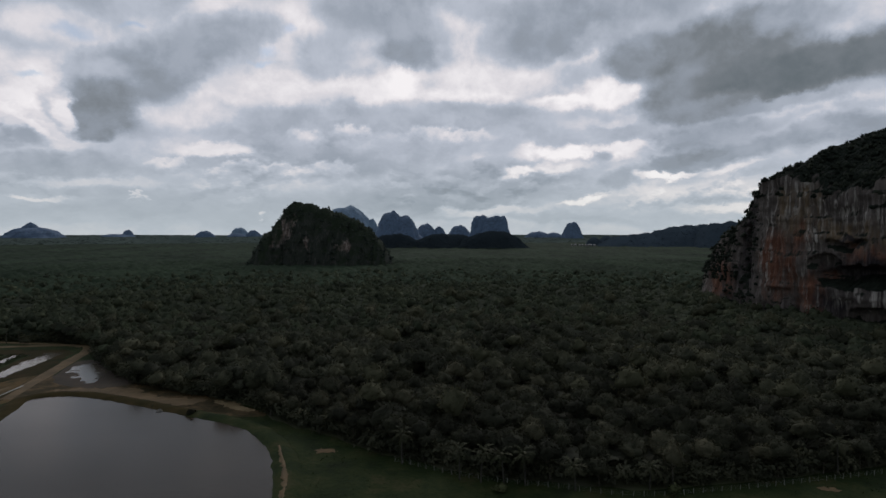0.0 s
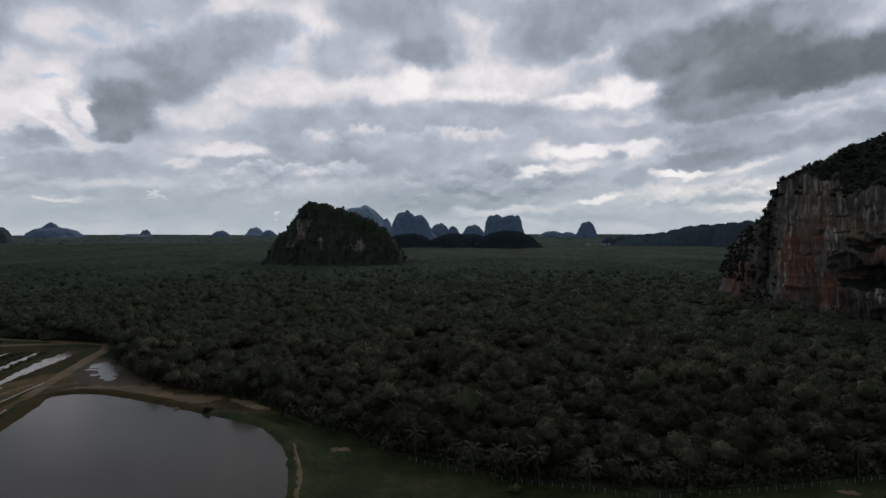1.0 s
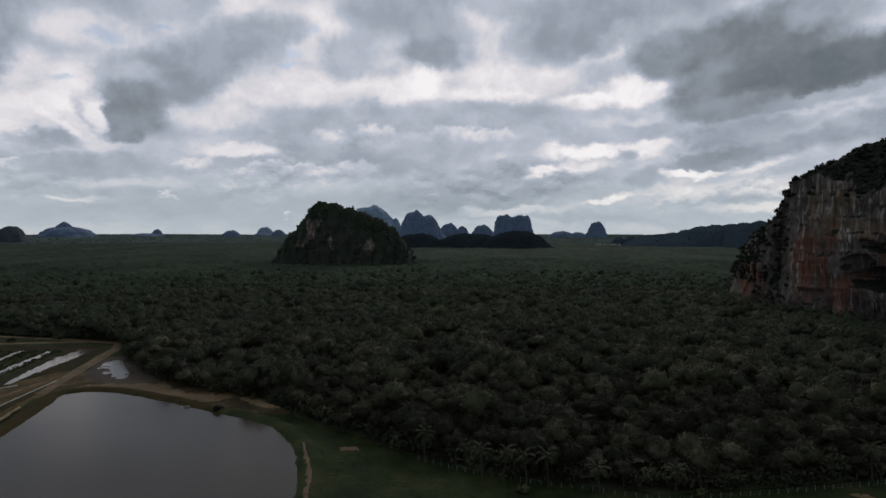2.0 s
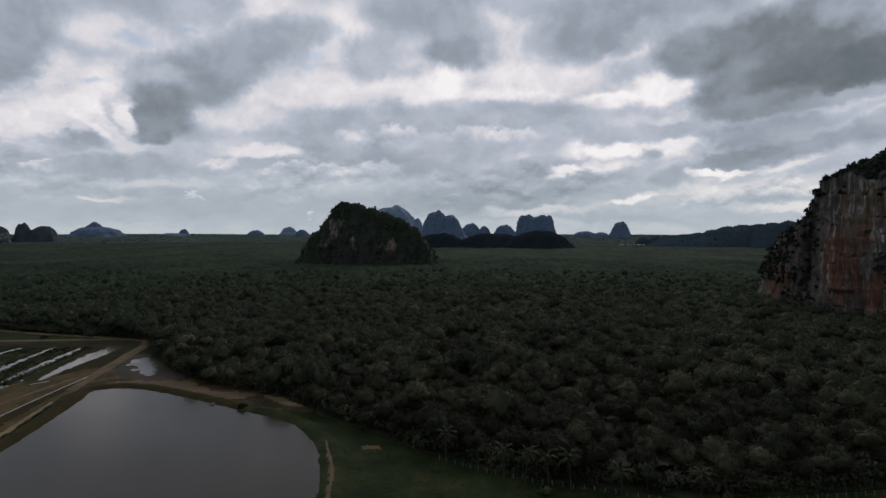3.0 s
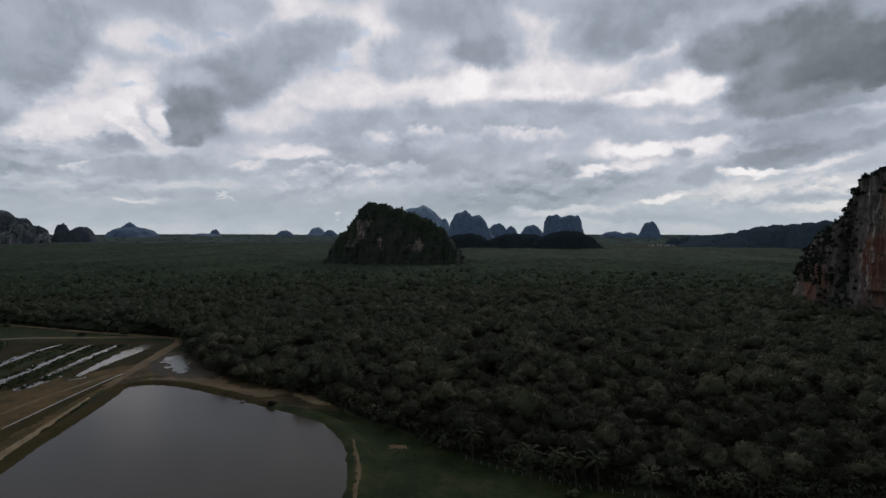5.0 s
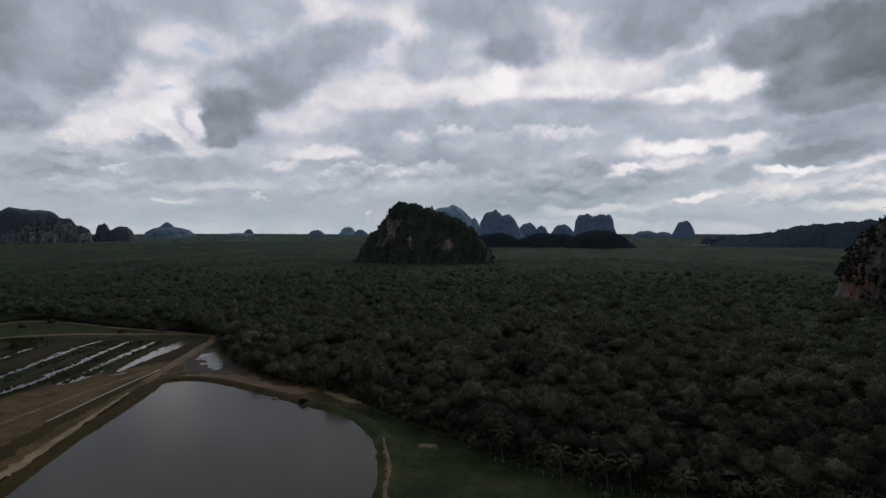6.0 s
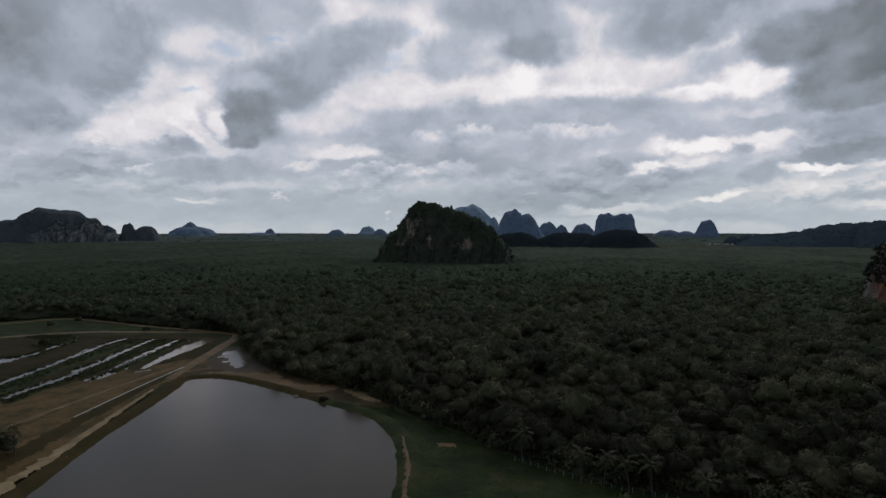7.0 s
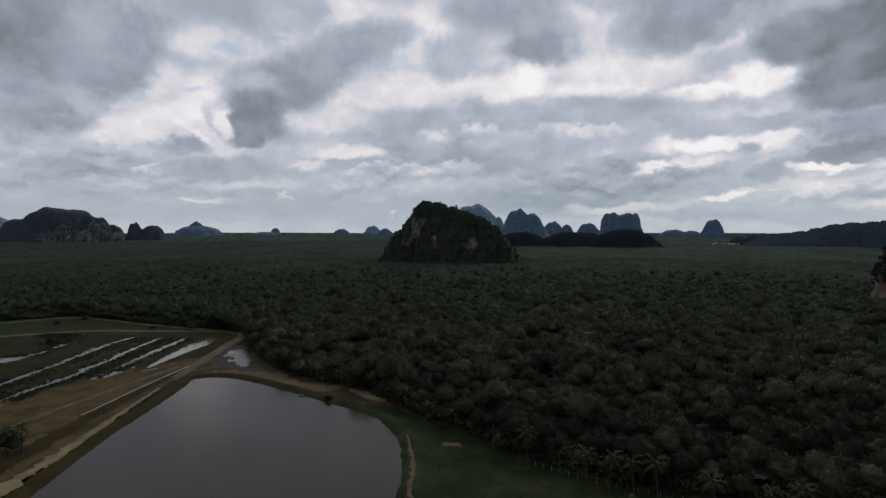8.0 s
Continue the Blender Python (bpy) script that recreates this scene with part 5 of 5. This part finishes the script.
ribbon("track", [(-172, 226), (-178, 250), (-190, 296), (-199, 326), (-213, 337), (-260, 330), (-309, 318), (-350, 284)], 3.0, 0.15, ROAD,
       label="pale dirt track round the fields", category="track", seed=21)
ribbon("track", [(-440, 290), (-392, 334), (-364, 366), (-322, 360), (-284, 350), (-228, 340), (-206, 333)], 2.2, 0.15, ROAD, seed=22,
       label="pale dirt track along the wood's edge", category="track")
ribbon("sand_strip", [(-136, 112), (-138.3, 120), (-139.6, 128), (-142.2, 138), (-146, 150), (-151.5, 167), (-157.5, 186), (-163.5, 206)], [2.6, 2.6, 2.0, 2.4, 2.0, 1.4, 0.8, 0.5], 0.3, SAND, base=1.0, rough=0.8, per=24, seed=23, grain=3.0,
       label="pale sandy crest of the pond bank", category="sand")
ribbon("sand_strip", round_pond(3.3)[11:14], [0.3, 0.9, 0.8], 0.25, ROAD, base=1.02, rough=1.0, per=40, seed=24, grain=2.0, label="pale worn sandy path on the pond bank",
       category="sand")
SANDY = "pale bare sand patch beside the pond"
pool("sand_patch", [(-160, 240), (-140, 243), (-128, 242), (-112, 229), (-97, 229), (-92, 224), (-98, 219), (-110, 220), (-126, 229), (-150, 237)], 0.3, ROAD,
     SANDY, "sand", ragged=2.6, per=24, grain=2.4)
pool("sand_patch", [(-89, 225), (-81, 223), (-69, 212), (-79, 215)], 0.12, SAND, SANDY, "sand", ragged=1.6, per=20, grain=2.5)
pool("sand_patch", [(-38, 174), (-34, 174.5), (-32, 171.5), (-37, 171.5)], 0.1, ROAD, "small bare sandy patch in the grass", "sand", ragged=1.6, per=16, grain=1.5)
pool("sand_patch", [(95, 147.5), (97, 148.5), (100, 146.5), (98, 145.5)], 0.1, ROAD, "small bare sandy patch in the grass", "sand", ragged=1.0, per=16, grain=1.5)

ribbon("grass_verge", [(-146, 105), (-152, 125), (-160, 155), (-168, 190), (-174, 222), (-177, 243)], [4.0, 4.0, 3.5, 3.0, 2.5, 2.0], 0.12, BANK_SOIL, base=0.03,
       rough=0.6, per=30, seed=31, grain=3.0, label="olive-brown grass verge beside the pond bank", category="grass")
ribbon("track", [(-190, 95), (-183, 130), (-182, 170), (-184, 210), (-183, 245)], [1.6, 1.5, 1.2, 1.0, 1.2], 0.08, ROAD, base=0.03, rough=0.7, per=30, seed=32,
       grain=3.0, label="faint worn track across the dry field", category="track")

# crops and weeds on the beds, grass along the banks
crop = [crown_quads(8, 0.7, 0.25, 0.2, 3, 90 + s, 0.1) for s in range(4)]
spots = []
for line, half in bed_lines:
    for _ in range(int(len(line) * half * 4)):
        q = line[rng.integers(len(line))] + rng.normal(0, half * 0.45, 2)
        spots.append((*q, 0.33))
for line in ([(-206, 217), (-212, 239), (-219, 269), (-228, 311)], [(-223, 232), (-226, 248), (-235, 276), (-243, 307)],
             [(-235, 199), (-244, 238), (-258, 287), (-261, 307)], [(-212, 172), (-215, 190), (-216, 207), (-218, 222)], [(-284, 247), (-275, 252), (-279, 268), (-287, 294)]):
    bank = spline(line, 30)
    for _ in range(360):
        q = bank[rng.integers(len(bank))] + np.array([rng.choice((-1, 1)) * rng.uniform(1.6, 4.2), rng.normal(0, 0.8)])
        spots.append((*q, 0.2))
spots = np.array(spots)
tagged(new("crops", quads_mesh("crops", scatter(crop, spots, rng.uniform(0.5, 1.5, len(spots))), CROP)), "low dark green leafy crops in beds", "crops", kind="stuff")
gx = rng.uniform(-75, 190, 6000)
gy = rng.uniform(110, 215, 6000)
keep = inside(CLEARING, gx, gy) & ~inside(spline(round_pond(6), 6, True), gx, gy) & ~inside(np.array([(-200, 100), (-200, 260), (-110, 240), (-110, 100)]), gx, gy)
spots = np.stack([gx[keep], gy[keep], np.full(keep.sum(), 0.15)], 1)
tuft = [crown_quads(6, 0.4, 0.16, 0.12, 2, 100 + s, 0.0) for s in range(4)]
tagged(new("grass", quads_mesh("grass", scatter(tuft, spots, rng.uniform(0.4, 1.2, len(spots))), GRASS_BLADES)), "rough green grass beside the wood", "grass", kind="stuff")


# ---- single plants ----
def bush_thing(x, y, radius, tall, seed, label, leaves=LEAF_NEAR):
    base = new("bush")
    base.location = (x, y, 0)
    part("stem", woody("stem", [limb((0, 0, -0.2), (0.1, 0, tall * 0.5), 0.09, 0.04), limb((0, 0, -0.2), (-0.4, 0.3, tall * 0.55), 0.07, 0.03)], BARK), base)
    part("foliage", quads_mesh("foliage", raised(dome_crown(radius, tall * 0.55, 14, 6, 12, 260, 0.26, seed), (0, 0, tall * 0.42)), leaves), base)
    return tagged(base, label, "bush", "bushes by the fields")


for k, (x, y, radius, tall) in enumerate([(-90, 206.5, 1.6, 2.4), (-341, 331, 3.4, 5), (-337, 350, 3.6, 6), (-290, 276, 2.6, 4.5), (-267, 331, 2.6, 3.5),
                                          (-243, 337, 3.0, 5), (-126, 226, 1.0, 1.3), (-108, 215.5, 0.9, 1.1), (-300, 356, 3.2, 5), (-160, 138, 4.4, 7.5), (-164, 140, 3.6, 6.0)]):
    bush_thing(x, y, radius, tall, 200 + k, "dark green bush at the edge of the pond" if x > -130 else "dark green bush beside the track")


bush_thing(57, 143.5, 1.6, 3.2, 240, "pale green leafy shrub beside the fence", BRIGHT_LEAF)
bush_thing(14.5, 146, 2.2, 1.8, 241, "pale green leafy shrub beside the fence", BRIGHT_LEAF)


def bare_tree(x, y, tall, seed):
    """A slender, nearly leafless tree."""
    r = random.Random(seed)
    base = new("bare_tree")
    base.location = (x, y, 0)
    top = Vector((r.uniform(-0.3, 0.3), r.uniform(-0.3, 0.3), tall))
    part("trunk", woody("trunk", [limb((0, 0, -0.3), top * 0.5, 0.16, 0.12), limb(top * 0.5, top, 0.12, 0.05)], BARK), base)
    for k in range(5):
        a, h = 2.4 * k, 0.5 + 0.1 * k
        part("limb", woody("limb", [limb(top * h, top * h + Vector((math.cos(a) * 1.1, math.sin(a) * 1.1, 0.9)), 0.05, 0.015, 5)], BARK), base)
    part("foliage", quads_mesh("foliage", raised(crown_quads(60, 1.3, 1.0, 0.22, 4, seed, 0.6), top), LEAF_NEAR), base)
    return tagged(base, "slender bare tree with a thin tuft of leaves", "tree", "bare trees by the track")


for k, (x, y, tall) in enumerate([(-260, 339, 8), (-255.5, 340, 9), (-249, 341, 7), (-306, 352, 7)]):
    bare_tree(x, y, tall, 400 + k)


def raft(x, y, turn):
    """A small float with a pump, moored by the bank."""
    base = new("pump_raft")
    base.matrix_basis = Matrix.Translation((x, y, 0.35)) @ Matrix.Rotation(turn, 4, "Z")
    for side in (-0.55, 0.55):
        part("float", woody("float", [limb((-1.1, side, 0.05), (1.1, side, 0.05), 0.22, 0.22, 10)], POST), base, "pale plastic float")
    bm = bmesh.new()
    bmesh.ops.create_cube(bm, size=1)
    bmesh.ops.scale(bm, vec=(1.6, 1.5, 0.08), verts=bm.verts)
    bmesh.ops.translate(bm, vec=(0, 0, 0.3), verts=bm.verts)
    bmesh.ops.bevel(bm, geom=list(bm.edges), offset=0.02, segments=1, affect="EDGES")
    deck = bpy.data.meshes.new("deck")
    bm.to_mesh(deck)
    bm.free()
    deck.materials.append(BARK)
    part("deck", deck, base)
    part("pump", woody("pump", [limb((0, 0, 0.3), (0, 0, 0.75), 0.25, 0.18, 10), limb((0, 0, 0.6), (0.9, 0.2, 0.5), 0.06, 0.06, 8)], WIRE), base, "grey metal pump")
    return tagged(base, "small pump raft floating beside the pond bank", "raft")


raft(-103.5, 210.8, 0.5)


def frond_mesh(length, seed):
    """A palm frond: an arching rib with leaflets drooping to both sides."""
    r = random.Random(seed)
    steps = 14
    rib = [Vector((length * (k / steps) * (1 - 0.12 * (k / steps) ** 2), 0, length * (0.55 * (k / steps) - 0.82 * (k / steps) ** 2))) for k in range(steps + 1)]
    verts, faces = [], []

    def quad(a, b, c, d):
        faces.append(tuple(range(len(verts), len(verts) + 4)))
        verts.extend((a, b, c, d))

    for k in range(steps):
        quad(rib[k] + Vector((0, -0.05, 0)), rib[k + 1] + Vector((0, -0.04, 0)), rib[k + 1] + Vector((0, 0.04, 0)), rib[k] + Vector((0, 0.05, 0)))
        if k < 2:
            continue
        span = length * 0.17 * math.sin(math.pi * (k + 1) / (steps + 2)) ** 0.6
        for side in (-1, 1):
            tip = rib[k] + Vector((span * 0.5, side * span, -span * r.uniform(0.25, 0.55)))
            wide = (rib[k + 1] - rib[k]) * 0.62
            quad(rib[k], rib[k] + wide, tip + wide * 0.25, tip)
    return mesh_of("frond", verts, faces, PALM_LEAF)


FRONDS = [frond_mesh(3.8, s) for s in range(3)]


def palm(x, y, tall, seed, label="coconut palm with a tall pale trunk and spreading fronds"):
    r = random.Random(seed)
    base = new("coconut_palm")
    base.location = (x, y, 0)
    lean = Vector((r.uniform(-0.8, 0.8), r.uniform(-0.8, 0.8), 0))
    pts = [lean * (k / 6) ** 2 + Vector((0, 0, -0.3 + (tall + 0.3) * k / 6)) for k in range(7)]
    part("trunk", woody("trunk", [limb(pts[k], pts[k + 1], 0.24 - 0.018 * k, 0.222 - 0.018 * k, 8) for k in range(6)], PALM_BARK), base, "pale ringed trunk")
    for k in range(18):
        f = part("frond", FRONDS[k % 3], base)
        f.matrix_local = Matrix.Translation(pts[-1]) @ Euler((r.uniform(-0.3, 0.3), radians(-55 + 95 * (k / 17)), k * 2.4)).to_matrix().to_4x4() @ Matrix.Scale(r.uniform(0.8, 1.1), 4)
    return tagged(base, label, "palm tree", "palms by the fence")


for k, (x, y, tall) in enumerate([(-12, 163.5, 8.5), (4, 152.5, 7.5), (9.5, 151, 8), (15.3, 149, 7.5), (20.8, 149, 8), (33, 146, 6), (105.6, 156, 8.5), (52, 147, 5.5)]):
    palm(x, y, tall, 300 + k)
palm(-156.5, 139, 7.5, 320, "low bushy palm beside the dry field")
palm(-159, 136, 6.0, 322, "low bushy palm beside the dry field")
palm(-161, 138, 6.5, 321, "low bushy palm beside the dry field")

# ---- fence along the wood ----
fence = tagged(new("fence"), "wire fence on pale concrete posts along the wood", "fence")
FENCE_LINE = [(-14, 165), (-10.5, 163), (0, 157), (12, 151.8), (29, 147.5), (47, 143), (66.6, 145.3), (98.6, 152), (119.4, 157)]
dense = spline(FENCE_LINE, 60)
run = np.concatenate([[0], np.cumsum(np.linalg.norm(np.diff(dense, axis=0), axis=1))])
stations = np.arange(0, run[-1], 2.6)
bm = bmesh.new()
bmesh.ops.create_cube(bm, size=1)
bmesh.ops.scale(bm, vec=(0.1, 0.1, 1.5), verts=bm.verts)
bmesh.ops.translate(bm, vec=(0, 0, 0.6), verts=bm.verts)
bmesh.ops.bevel(bm, geom=list(bm.edges), offset=0.02, segments=1, affect="EDGES")
post_mesh = bpy.data.meshes.new("post")
bm.to_mesh(post_mesh)
bm.free()
post_mesh.materials.append(POST)
tops = []
for d in stations:
    x, y = np.interp(d, run, dense[:, 0]), np.interp(d, run, dense[:, 1])
    p = part("post", post_mesh, fence)
    p.matrix_local = Matrix.Translation((x, y, 0)) @ Euler((rng.normal(0, 0.05), rng.normal(0, 0.05), rng.uniform(0, 3))).to_matrix().to_4x4()
    tops.append((x, y))
for z in (0.4, 0.8, 1.2):
    part("wire", woody("wire", [limb((*a, z), (*b, z), 0.008, 0.008, 4) for a, b in zip(tops, tops[1:])], WIRE), fence)


# ---- village at the foot of the far hill ----
def house(x, y, z, long, wide, tall, turn):
    base = new("house")
    base.matrix_basis = Matrix.Translation((x, y, z)) @ Matrix.Rotation(turn, 4, "Z")
    a, b = long / 2, wide / 2
    v = [(-a, -b, -2), (a, -b, -2), (a, b, -2), (-a, b, -2), (-a, -b, tall), (a, -b, tall), (a, b, tall), (-a, b, tall)]
    part("wall", mesh_of("wall", v, [(0, 1, 5, 4), (1, 2, 6, 5), (2, 3, 7, 6), (3, 0, 4, 7)], PLASTER), base)
    h = tall + wide * 0.3
    e = 0.6
    r = [(-a - e, -b - e, tall - 0.2), (a + e, -b - e, tall - 0.2), (a + e, 0, h), (-a - e, 0, h), (-a - e, b + e, tall - 0.2), (a + e, b + e, tall - 0.2)]
    r += [(q[0], q[1], q[2] + 0.25) for q in r]
    part("roof", mesh_of("roof", r, [(0, 1, 2, 3), (3, 2, 5, 4), (6, 9, 8, 7), (9, 10, 11, 8), (0, 6, 7, 1), (4, 5, 11, 10), (1, 7, 8, 2), (2, 8, 11, 5),
                                     (0, 3, 9, 6), (3, 4, 10, 9)], ROOF), base)
    return tagged(base, "small pale house with a sheet roof below the hill", "house", "village houses")


for k in range(8):
    hx, hy = at(12.3 + 0.3 * k + rng.uniform(-0.12, 0.12), 2225 + 18 * (k % 3))
    house(hx, hy, 17.5, rng.uniform(6, 9), 6, 3.2, rng.uniform(0, 3))
